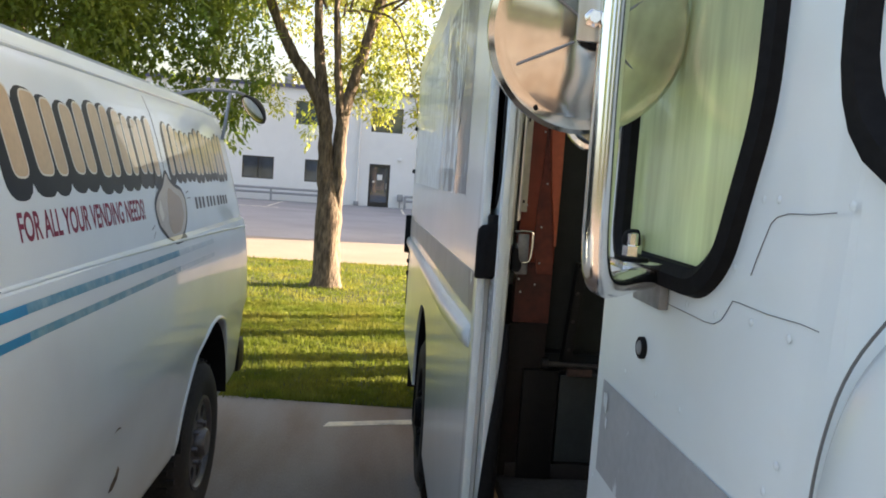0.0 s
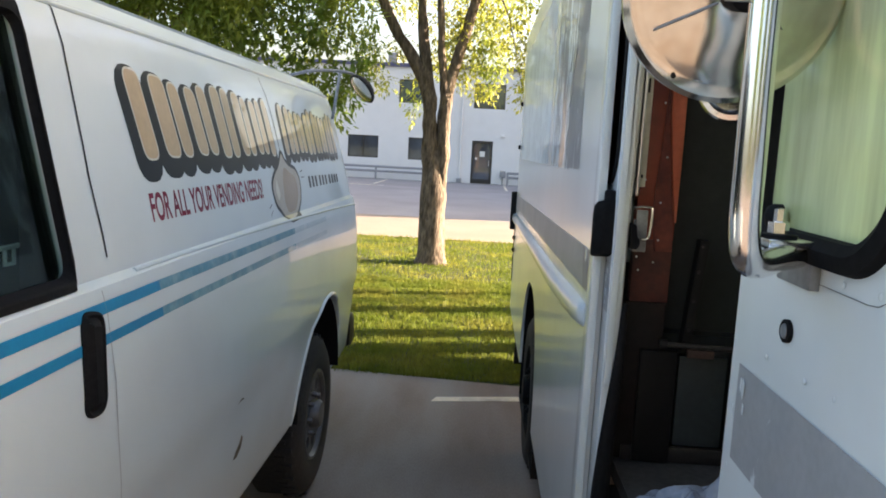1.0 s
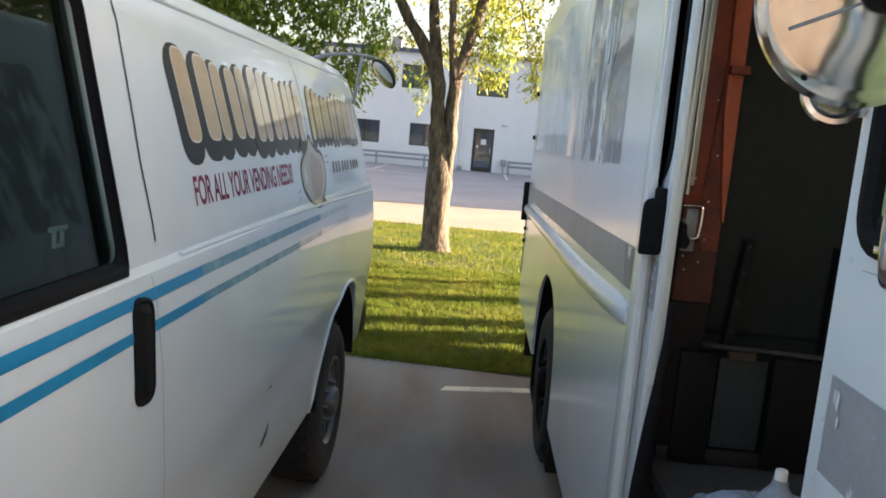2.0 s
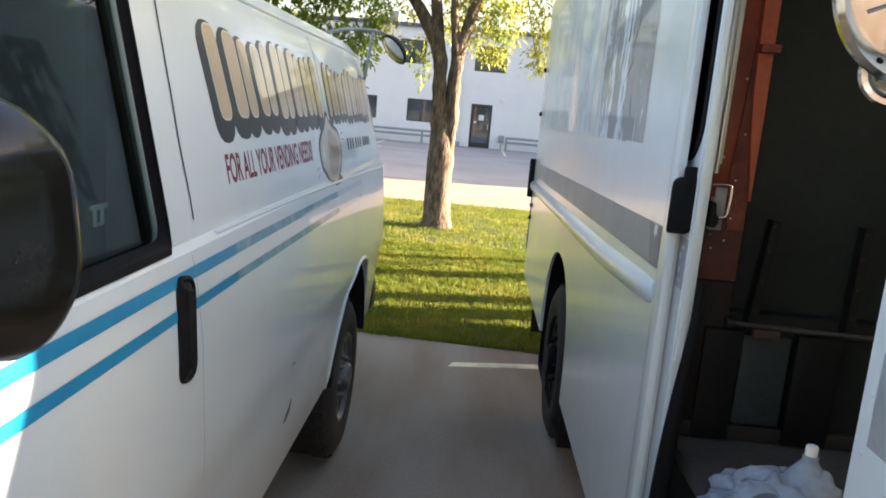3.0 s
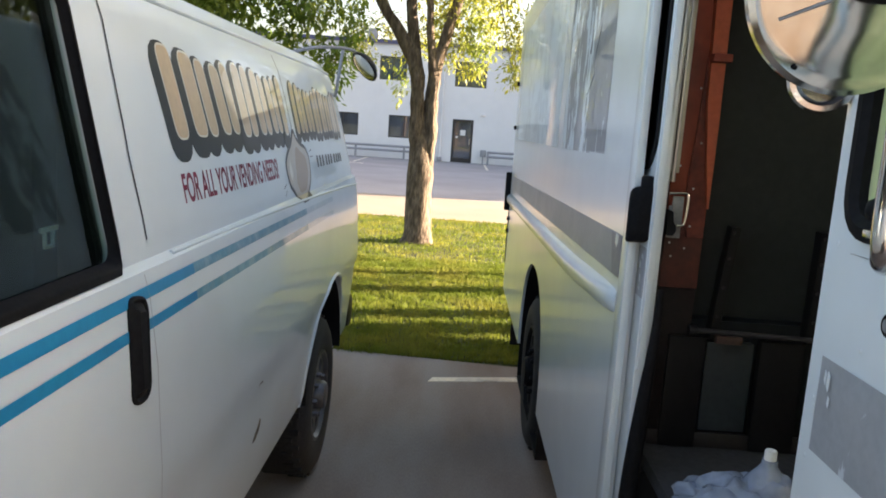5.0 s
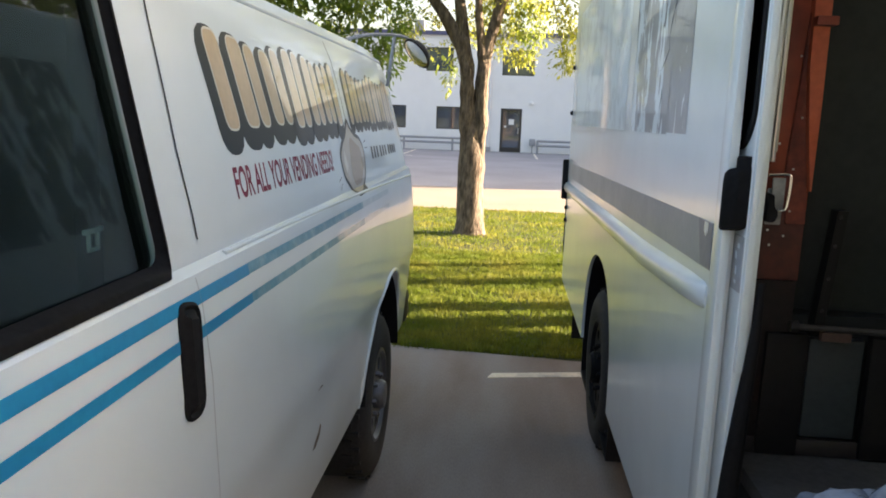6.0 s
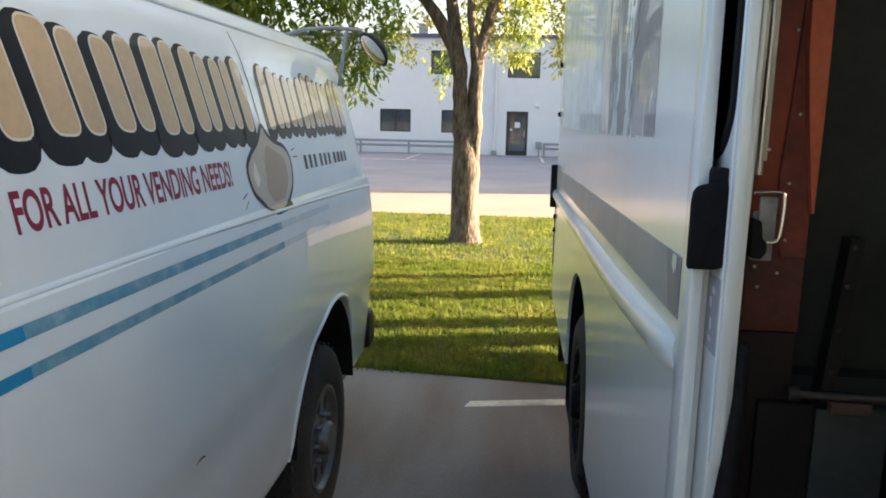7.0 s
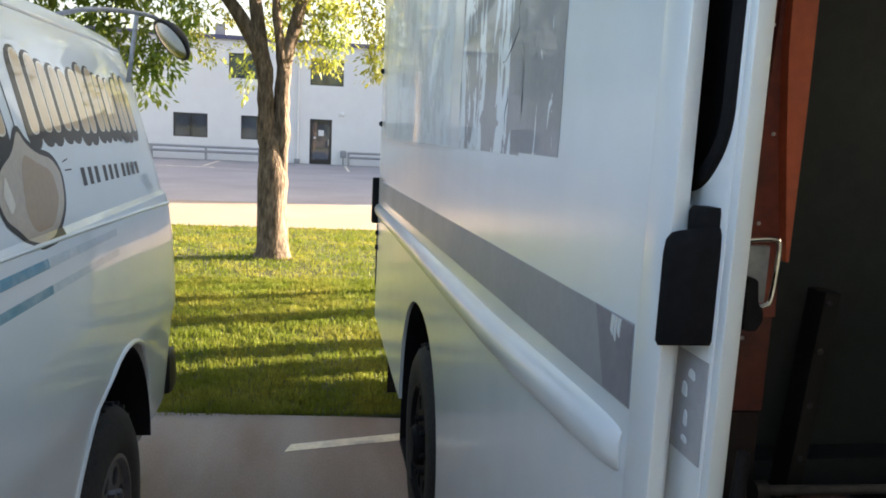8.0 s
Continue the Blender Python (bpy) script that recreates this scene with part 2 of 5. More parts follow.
def grown(poly, d):
    """The polygon moved outwards by d."""
    c = sum((Vector(p) for p in poly), Vector((0, 0))) / len(poly)
    out = []
    m = len(poly)
    for i, p in enumerate(poly):
        a, b = Vector(poly[i - 1]), Vector(poly[(i + 1) % m])
        t = b - a
        nrm = Vector((t.y, -t.x)).normalized() if t.length > 1e-9 else (Vector(p) - c).normalized()
        if nrm.dot(Vector(p) - c) < 0:
            nrm = -nrm
        out.append(tuple(Vector(p) + nrm * d))
    return out


def carve(bm, cutters):
    """The solid bm less the solids in cutters."""
    def ob_of(b):
        me = bpy.data.meshes.new("carving")
        bmesh.ops.recalc_face_normals(b, faces=b.faces)
        b.to_mesh(me)
        b.free()
        return new("carving", me)
    body, tools = ob_of(bm), [ob_of(c) for c in cutters]
    for tool in tools:
        mod = body.modifiers.new("cut", "BOOLEAN")
        mod.operation, mod.solver, mod.object = "DIFFERENCE", "EXACT", tool
    deps = bpy.context.evaluated_depsgraph_get()
    me = bpy.data.meshes.new_from_object(body.evaluated_get(deps))
    out = bmesh.new()
    out.from_mesh(me)
    for o in (body, *tools):
        bpy.data.objects.remove(o)
    return out



# ---- ground ----
def sheet(name, x0, x1, y0, y1, z, material, label, category, step=2.0, wave=0.0):
    bm = bmesh.new()
    nx, ny = max(2, int((x1 - x0) / step)), max(2, int((y1 - y0) / step))
    rows = [[bm.verts.new((x0 + (x1 - x0) * i / nx, y0 + (y1 - y0) * j / ny, z + wave * noise.noise((i * 0.7, j * 0.7, 3)))) for i in range(nx + 1)] for j in range(ny + 1)]
    for a, b in zip(rows, rows[1:]):
        for i in range(nx):
            bm.faces.new((a[i], a[i + 1], b[i + 1], b[i]))
    return tagged(part(name, bm, material), label, category, kind="structure")


sheet("ground", -400, 400, -300, 500, -0.06, SOIL, "flat earth reaching the horizon all round", "ground", 40)


def slab(name, poly, z0, z1, material, label, category):
    bm = prism(bmesh.new(), poly, "z", z0, z1)
    return tagged(part(name, bm, material), label, category, kind="structure")


EDGE_L, EDGE_R = 6.04, 5.74            # where the concrete meets the lawn, at x = -1 and x = 2


def edge_y(x):
    return EDGE_L + (x + 1) / 3 * (EDGE_R - EDGE_L)


# parking pad in poured bays with sawn joints
pad = thing("pavement", (0, 0, 0), "brown-grey stained concrete parking pad under the two vans", "pavement", kind="structure")
xs = [-18.0, -7.6, -2.75, 2.1, 6.9, 18.0]
for i in range(len(xs) - 1):
    a, b = xs[i] + 0.004, xs[i + 1] - 0.004
    for y0, y1 in ((-14, -6.5), (-6.492, 0.9), (0.908, None)):
        poly = [(a, y0), (b, y0), (b, y1 if y1 is not None else edge_y(b)), (a, y1 if y1 is not None else edge_y(a))]
        part("concrete_slab", prism(bmesh.new(), poly, "z", -0.15, 0.0), CONCRETE, pad)

sheet("lawn", -60, 60, 5.9, 14.7, -0.012, SOIL, "mown lawn strip with soil between the blades", "lawn", 0.5, 0.012)
slab("road", [(-120, 14.6), (120, 14.6), (120, 18.9), (-120, 18.9)], -0.2, 0.0, SLAB, "pale sunlit concrete drive beyond the lawn", "road")
slab("car_park", [(-120, 18.9), (120, 18.9), (120, 39.0), (-120, 39.0)], -0.2, -0.004, ASPHALT, "faded grey asphalt yard before the office building", "car park")
for x in (-4.2, 1.6, 7.4, -10):
    slab("painted_line", [(x, 33.2), (x + 0.1, 33.2), (x + 0.1, 38.0), (x, 38.0)], -0.003, 0.002, WHITE_LINE, "worn white parking line on the asphalt", "road marking")
# a streak of sunlight on the concrete, laid as a cream strip
slab("painted_line", [(0.33, 5.38), (0.36, 5.475), (2.6, 5.95), (2.6, 5.84)], -0.1, 0.003, WHITE_LINE, "cream strip laid as a streak of sunlight on the concrete by the wheel", "road marking")
slab("painted_line", [(-14, 32.5), (-3.6, 32.3), (-3.6, 32.5), (-14, 32.72)], -0.003, 0.002, WHITE_LINE, "worn white parking line on the asphalt", "road marking")


# ---- the office building across the yard ----
def building():
    y = 39.0
    b = thing("office_building", (0, y + 5, 0), "two-storey white metal-sided office building with dark windows", "building")
    wins = [(-6.35, -4.8, 1.03, 2.14), (-3.27, -1.72, 1.03, 2.14), (-0.07, 1.5, 3.74, 4.96), (-3.84, -2.5, 3.85, 5.0), (5.5, 7.0, 1.03, 2.14), (5.5, 7.0, 3.74, 4.96), (-9.6, -8.1, 1.03, 2.14), (-9.6, -8.1, 3.85, 5.0), (-13.5, -12, 1.03, 2.14), (-13.5, -12, 3.85, 5.0)]
    shell = box(bmesh.new(), -24, 16, y, y + 12, -0.2, 5.6)
    cuts = [box(bmesh.new(), a, c, y - 0.2, y + 0.16, d, e) for a, c, d, e in wins] + [box(bmesh.new(), -0.05, 1.0, y - 0.2, y + 0.16, -0.3, 2.14)]
    part("wall", carve(shell, cuts), STUCCO, b, sharp=30)
    # siding ribs
    seam = bmesh.new()
    box(seam, -0.86, -0.78, y - 0.03, y + 0.0, 0, 5.6)
    part("seam_rib", seam, STUCCO, b)
    rib = None
    for k in range(66):
        x = -23.7 + 0.6 * k
        if any(a - 0.05 < x < c + 0.05 for a, c, d, e in wins) or -0.1 < x < 1.05:
            continue
        if rib is None:
            rb = box(bmesh.new(), -0.012, 0.012, -0.004, 0.0, 0.02, 5.55)
            rib = part("siding_rib", rb, STUCCO, b)
            rib.location = (x, y, 0)
        else:
            o = new("siding_rib", rib.data)
            o.parent, o.matrix_parent_inverse, o.location = b, rib.matrix_parent_inverse, (x, y, 0)
    roof = bmesh.new()
    box(roof, -24.15, 16.15, y - 0.15, y + 12.15, 5.6, 5.78)
    part("roof_edge", roof, BLUE_TRIM, b, "dark blue roof edge trim")
    for a, c, d, e in wins:
        w = part("window", box(bmesh.new(), a, c, y + 0.07, y + 0.09, d, e), BLD_GLASS, b, "dark tinted office window")
        f = bmesh.new()
        for q in ((a, a + 0.05, d, e), (c - 0.05, c, d, e), (a + 0.05, c - 0.05, d, d + 0.05), (a + 0.05, c - 0.05, e - 0.05, e), ((a + c) / 2 - 0.02, (a + c) / 2 + 0.02, d + 0.05, e - 0.05)):
            box(f, q[0], q[1], y + 0.03, y + 0.068, q[2], q[3])
        part("frame", f, DARK_FRAME, w)
    d = part("door", box(bmesh.new(), 0.03, 0.92, y + 0.05, y + 0.09, 0.0, 2.06), BLD_GLASS, b, "dark glazed entrance door with paper notices")
    f = bmesh.new()
    for q in ((-0.05, 0.06, 0, 2.14), (0.89, 1.0, 0, 2.14), (0.06, 0.89, 2.02, 2.14), (0.06, 0.89, 0.0, 0.22)):
        box(f, q[0], q[1], y + 0.0, y + 0.048, q[2], q[3])
    part("frame", f, DARK_FRAME, d)
    part("notice", box(bmesh.new(), 0.36, 0.62, y + 0.03, y + 0.036, 1.35, 1.62), PAPER, d, "white paper notice")
    part("notice", box(bmesh.new(), 0.14, 0.24, y + 0.03, y + 0.036, 1.2, 1.3), PAPER, d, "small white paper notice")
    part("handle", tube(bmesh.new(), [(0.84, y - 0.03, 0.9), (0.84, y - 0.03, 1.2)], 0.015, 8), ALU, d)
    part("downpipe", tube(bmesh.new(), [(-0.62, y - 0.06, 0.1), (-0.62, y - 0.06, 5.5)], 0.045, 10), STUCCO, b)
    part("downpipe_foot", box(bmesh.new(), -0.75, -0.5, y - 0.18, y - 0.01, 0, 0.22, 0.02), PIPE, b)
    part("wall_lamp", box(bmesh.new(), 1.35, 1.55, y - 0.12, y, 2.35, 2.5, 0.02), STUCCO, b)
    # blue-grey chimney cap on the roof
    part("roof_vent", box(bmesh.new(), -4.6, -4.1, y + 1, y + 1.5, 5.78, 6.4, 0.03), PIPE, b)
    # pipe rails along the wall
    for x0, x1, z in ((-12, -1.9, 0.62), (1.75, 9.5, 0.62)):
        g = thing("pipe_guard_rail", ((x0 + x1) / 2, y - 0.9, 0), "grey painted pipe guard rail along the wall", "rail", "guard rails")
        part("top_rail", tube(bmesh.new(), [(x0, y - 0.9, z), (x1, y - 0.9, z)], 0.06, 10), PIPE, g)
        part("lower_rail", tube(bmesh.new(), [(x0, y - 0.9, z - 0.22), (x1, y - 0.9, z - 0.22)], 0.06, 10), PIPE, g)
        k = x0 + 0.06
        while k < x1:
            part("post", tube(bmesh.new(), [(k, y - 0.9, -0.02), (k, y - 0.9, z - 0.03)], 0.055, 10), PIPE, g)
            k += 2.4
    m = thing("gas_meter", (1.75, y - 0.3, 0), "grey gas meter and pipes on the wall", "meter")
    part("body", box(bmesh.new(), 1.42, 1.72, y - 0.35, y - 0.1, 0.35, 0.7, 0.05), PIPE, m)
    part("pipe", tube(bmesh.new(), [(1.57, y - 0.22, -0.02), (1.57, y - 0.22, 0.4)], 0.03, 8), PIPE, m)


building()


def yard_shade_block():
    """A made-up tall building to the east, out of sight, added to shade the yard."""
    w = thing("workshop_building", (20, 34, 0), "tall pale unseen block added east to shade the yard", "building")
    part("wall", box(bmesh.new(), 18, 22.2, 24.3, 45, -0.2, 9.5), STUCCO, w)
    part("roof", box(bmesh.new(), 17.8, 22.4, 24.1, 45.2, 9.5, 9.8), PIPE, w)


yard_shade_block()


# ---- trees ----
def leaf_cloud(bm, clumps, per, size, seed, drop=0.35):
    """Narrow ash leaves hung in sprays round clump centres (x, y, z, radius)."""
    rnd = random.Random(seed)
    for cx, cy, cz, cr in clumps:
        for _ in range(int(per * cr * cr)):
            while True:
                d = Vector((rnd.uniform(-1, 1), rnd.uniform(-1, 1), rnd.uniform(-1, 1)))
                if 0.1 < d.length < 1:
                    break
            c = Vector((cx, cy, cz)) + d * cr
            a = rnd.uniform(0, 2 * math.pi)
            stem = Vector((math.cos(a), math.sin(a), -rnd.uniform(0.2, 1.2))).normalized()
            side = stem.cross(Vector((rnd.uniform(-1, 1), rnd.uniform(-1, 1), rnd.uniform(-0.4, 1)))).normalized()
            for k in range(5):
                p = c + stem * (0.35 * size * k) + side * (0.5 * size * (-1 if k % 2 else 1))
                s = size * rnd.uniform(0.7, 1.25)
                out = (stem * 0.7 + side * (-0.8 if k % 2 else 0.8) + Vector((0, 0, -drop))).normalized()
                wid = out.cross(Vector((rnd.uniform(-1, 1), rnd.uniform(-1, 1), 1))).normalized() * (0.21 * s)
                v = [bm.verts.new(q) for q in (p, p + out * 0.45 * s + wid, p + out * s, p + out * 0.45 * s - wid)]
                bm.faces.new(v)
    return bm


def limb(bm, pts, r0, r1, sides=10, rough=0.12, seed=0):
    line = arc(pts, 5)
    n = len(line)
    tube(bm, line, [r0 + (r1 - r0) * i / (n - 1) for i in range(n)], sides)
    return bm


def bark_rough(bm, amount, freq):
    for v in bm.verts:
        q = v.co
        v.co += Vector((noise.noise(q * freq), noise.noise(q * freq + Vector((9, 0, 0))), 0)) * amount


def ash_tree():
    t = thing("ash_tree", (-0.12, 11.55, 0), "ash tree with forked trunk and yellow-green leaves on the lawn", "tree")
    bm = bmesh.new()
    X, Y = -0.12, 11.6
    foot = [(-0.08, 0.27), (0.0, 0.245), (0.08, 0.218), (0.2, 0.202), (0.45, 0.192), (0.75, 0.188), (1.0, 0.188), (1.15, 0.18), (1.3, 0.155), (1.45, 0.12), (1.6, 0.08), (1.75, 0.03)]
    tube(bm, [(X + 0.005 * math.sin(5 * z), Y, z) for z, r in foot], [r for z, r in foot], 22)
    limb(bm, [(X - 0.035, Y, 0.6), (X - 0.07, Y, 1.2), (X - 0.085, Y, 1.6), (X - 0.12, Y, 2.3), (X - 0.26, Y + 0.02, 2.75), (X - 0.68, Y + 0.05, 3.4), (X - 1.0, Y, 4.1), (X - 1.3, Y - 0.1, 5.2), (X - 1.8, Y, 7.0)], 0.132, 0.045, 16)
    limb(bm, [(X + 0.05, Y - 0.01, 0.5), (X + 0.085, Y, 1.2), (X + 0.105, Y, 1.7), (X + 0.13, Y + 0.03, 2.5), (X + 0.32, Y + 0.02, 3.25), (X + 0.55, Y, 4.1), (X + 0.9, Y + 0.1, 5.4), (X + 1.2, Y, 7.2)], 0.118, 0.045, 16)
    limb(bm, [(X - 0.1, Y, 2.25), (X - 0.22, Y + 0.04, 3.0), (X - 0.3, Y + 0.05, 3.8), (X - 0.3, Y, 5.0), (X - 0.2, Y, 7.5)], 0.095, 0.04, 14)
    limb(bm, [(X + 0.1, Y, 2.4), (X + 0.02, Y - 0.1, 3.2), (X - 0.03, Y - 0.2, 4.2), (X + 0.1, Y - 0.5, 6.0)], 0.07, 0.03, 12)
    bark_rough(bm, 0.03, 9)
    part("trunk", bm, BARK, t, sharp=70)
    br = bmesh.new()
    rnd = random.Random(4)
    clumps = []
    for k in range(46):
        a, h = rnd.uniform(0, 2 * math.pi), rnd.uniform(4.3, 9.0)
        r = rnd.uniform(0.6, 3.3) * (1 - 0.07 * (h - 4))
        clumps.append((X + math.cos(a) * r, Y + math.sin(a) * r, h, rnd.uniform(0.5, 0.95)))
    # hanging sprays under the crown
    clumps += [(1.25, 11.0, 2.95, 0.3), (1.2, 11.0, 2.55, 0.24), (1.1, 11.0, 2.4, 0.15), (1.1, 11.0, 3.55, 0.34), (-0.55, 11.9, 2.6, 0.25), (-0.5, 12.0, 2.25, 0.15), (0.3, 11.8, 3.4, 0.4), (0.6, 11.7, 4.15, 0.45), (0.25, 11.9, 4.3, 0.4), (-0.75, 12.2, 3.9, 0.35), (-0.9, 11.8, 4.35, 0.4), (-0.3, 12.2, 4.5, 0.4), (1.5, 11.3, 4.3, 0.5), (2.3, 11.0, 4.2, 0.6), (2.0, 10.6, 4.0, 0.4), (2.1, 11.0, 3.55, 0.35)]
    near = [(0.23, 11.9, 3.22, 0.3), (0.38, 11.9, 2.94, 0.26), (0.6, 11.9, 3.1, 0.3), (0.17, 12.0, 2.78, 0.18), (0.47, 11.9, 2.64, 0.18), (0.68, 11.9, 2.82, 0.22), (0.74, 11.9, 3.33, 0.3), (-0.06, 12.1, 3.15, 0.25), (-0.2, 12.1, 2.95, 0.2), (-1.1, 11.9, 2.72, 0.18), (-0.97, 11.9, 2.62, 0.13), (-1.19, 11.9, 3.05, 0.25), (0.62, 11.9, 2.5, 0.1), (0.99, 11.0, 3.15, 0.2), (1.14, 11.0, 2.9, 0.22), (1.16, 11.0, 2.58, 0.18), (1.12, 11.0, 2.44, 0.1), (0.4, 12.1, 3.6, 0.35), (0.0, 12.2, 3.6, 0.35), (0.85, 11.8, 3.75, 0.35), (-0.75, 12.0, 3.2, 0.22)]
    for i, (cx, cy, cz, cr) in enumerate(clumps):
        if i % 4 == 0:
            br = bmesh.new()
            limb(br, [(X + 0.25 * (cx - X), Y + 0.25 * (cy - Y), max(4.0, cz - 0.9)), (X + 0.7 * (cx - X), Y + 0.7 * (cy - Y), max(cz + 0.3, 4.1 - 0.3 * abs(cx - X))), (cx, cy, cz)], 0.02, 0.004, 6)
            part("branch", br, BARK, t)
    part("crown", leaf_cloud(leaf_cloud(bmesh.new(), clumps, 400, 0.082, 5), near, 800, 0.075, 6), LEAF_SUN, t, "leaves with sunlight put into their yellow-green colour", 0)
    return t


def shade_tree():
    t = thing("shade_tree", (-4.6, 11.4, 0), "leafy green tree overhanging the parked vans", "tree")
    X, Y = -4.6, 11.4
    bm = bmesh.new()
    limb(bm, [(X, Y, -0.05), (X, Y, 1.5), (X + 0.1, Y, 3.2), (X + 0.3, Y, 5), (X + 0.2, Y, 7.5)], 0.24, 0.08, 14)
    limb(bm, [(X, Y, 2.4), (X + 1.2, Y - 0.4, 3.6), (X + 2.4, Y - 0.8, 4.4), (X + 3.4, Y - 1.0, 4.6)], 0.11, 0.02, 10)
    limb(bm, [(X, Y, 2.6), (X - 1.4, Y - 0.2, 4.2), (X - 3, Y, 5.2)], 0.1, 0.03, 10)
    bark_rough(bm, 0.03, 8)
    part("trunk", bm, BARK, t, sharp=70)
    rnd = random.Random(8)
    clumps = []
    for k in range(70):
        a, h = rnd.uniform(0, 2 * math.pi), rnd.uniform(3.4, 8.5)
        r = rnd.uniform(0.3, 3.6) * math.sqrt(max(0.1, 1 - ((h - 5.4) / 3.6) ** 2))
        clumps.append((X + math.cos(a) * r, Y + math.sin(a) * r, h, rnd.uniform(0.5, 1.0)))
    for k in range(34):
        clumps.append((rnd.uniform(-5.6, -1.35), rnd.uniform(9.6, 11.2), rnd.uniform(2.9, 4.9), rnd.uniform(0.35, 0.6)))
    clumps += [(-1.5, 10.4, 2.55, 0.25), (-1.55, 10.5, 2.25, 0.2), (-2.0, 10.4, 2.6, 0.35), (-1.75, 10.4, 3.4, 0.45), (-2.2, 10.4, 3.1, 0.5), (-1.45, 10.5, 3.75, 0.4), (-2.6, 10.2, 3.7, 0.7), (-3.2, 10.2, 3.3, 0.7), (-1.9, 10.6, 4.2, 0.6), (-1.3, 10.8, 4.3, 0.4), (-1.7, 10.3, 2.8, 0.25), (-1.31, 10.3, 1.98, 0.09), (-1.38, 10.3, 2.1, 0.15), (-1.25, 10.3, 2.3, 0.18), (-1.17, 10.3, 2.45, 0.2), (-1.08, 10.3, 2.72, 0.2), (-1.0, 10.3, 2.95, 0.25), (-1.28, 10.3, 2.6, 0.25), (-1.5, 10.3, 2.3, 0.2), (-1.1, 10.4, 3.3, 0.3), (-1.4, 10.4, 3.1, 0.3)]
    part("crown", leaf_cloud(bmesh.new(), clumps, 470, 0.105, 9), LEAF, t, "dense green leaves", 0)
    return t



tree = ash_tree()
shade = shade_tree()
# unseen copies of the ash along the lawn's east, added to throw shadow bands
for x, y, turn, size in ((4.4, 8.25, 70, 0.9), (8.0, 10.27, 250, 1.0), (5.8, 10.63, 160, 0.6), (6.2, 8.19, 300, 1.0)):
    copy_thing(tree, pose(x, y, 0, 0, 0, turn) @ Matrix.Scale(size, 4))
# unseen shade tree copies across the street and west, added for green reflections
for x, y, turn in ((-9.5, -13.0, 40), (0.5, -17.0, 120), (9.5, -14.0, 220), (-13.0, 9.0, 300)):
    copy_thing(shade, pose(x, y, 0, 0, 0, turn))


# ---- grass blades ----
def grass():
    rnd = np.random.default_rng(3)
    xs, ys = [], []
    n_near, n_far = 90000, 50000
    x = np.concatenate([rnd.uniform(-2.6, 2.6, n_near), rnd.uniform(-4, 5, n_far)])
    y = np.concatenate([5.92 + 4.2 * rnd.uniform(0, 1, n_near) ** 1.25, rnd.uniform(9.5, 14.62, n_far)])
    keep = y > 6.04 + (x + 1) / 3 * -0.3 - 0.02 + 0.05 * rnd.uniform(-1, 1, len(x))
    x, y = x[keep], y[keep]
    n = len(x)
    h = rnd.uniform(0.018, 0.055, n) * (0.75 + 0.3 * np.sin(x * 7 + 3 * np.sin(y * 5)) * np.sin(y * 9 + 2 * np.sin(x * 4)))
    a, lean, w = rnd.uniform(0, 2 * np.pi, n), rnd.uniform(0.1, 0.9, n), rnd.uniform(0.003, 0.0065, n) * (0.7 + y / 11)
    dx, dy = np.cos(a), np.sin(a)
    v = np.empty((n, 3, 3))
    v[:, 0] = np.stack([x - dy * w, y + dx * w, np.full(n, -0.02)], 1)
    v[:, 1] = np.stack([x + dy * w, y - dx * w, np.full(n, -0.02)], 1)
    v[:, 2] = np.stack([x + dx * lean * h, y + dy * lean * h, h], 1)
    me = bpy.data.meshes.new("grass")
    me.from_pydata(v.reshape(-1, 3).tolist(), [], np.arange(3 * n).reshape(-1, 3).tolist())
    g = mesh_part("grass", me, GRASS, None, "", 0)
    tagged(g, "short green lawn grass with shadow bands", "grass", kind="stuff")


grass()


# ---- the lettered cargo van ----
VY = (-0.35, 5.12)                     # nose and tail
# outline of the driver's side, (x, z) from the sill up to the middle of the roof
V_SIDE = [(-0.26, 0.455), (-0.185, 0.47), (-0.16, 0.52), (-0.132, 0.8), (-0.126, 0.88), (-0.110, 0.94), (-0.109, 1.0), (-0.113, 1.1), (-0.118, 1.22), (-0.135, 1.36), (-0.147, 1.405), (-0.165, 1.418), (-0.178, 1.50), (-0.215, 1.68), (-0.26, 1.88), (-0.285, 1.95), (-0.335, 2.01), (-0.45, 2.055), (-0.75, 2.09), (-1.12, 2.10)]
VAN_MID = -1.12


def van_x(z):
    """The x of the van's driver's side at a height."""
    for (x0, z0), (x1, z1) in zip(V_SIDE, V_SIDE[1:]):
        if z0 <= z <= z1:
            return x0 + (x1 - x0) * (z - z0) / (z1 - z0)
    return V_SIDE[0][0] if z < V_SIDE[0][1] else V_SIDE[-1][0]


def van_tuck(y, z):
    """How far the side turns in at the tail and the nose."""
    tail = max(0.0, (y - 4.72) / 0.40)
    nose = max(0.0, (0.35 - y) / 0.7)
    lean = max(0.0, z - 1.4) * 0.25 * max(0.0, min(1.0, (y - 4.3) / 0.8))
    return 0.26 * tail ** 2.4 + 0.22 * nose ** 2 + lean * 0.35


def van_top(y):
    if y < 0.25:
        return 1.08 + 0.17 * (y + 0.35) / 0.6
    if y < 1.25:
        return 1.25 + 0.85 * ((y - 0.25) / 1.0) ** 0.85
    return 2.10


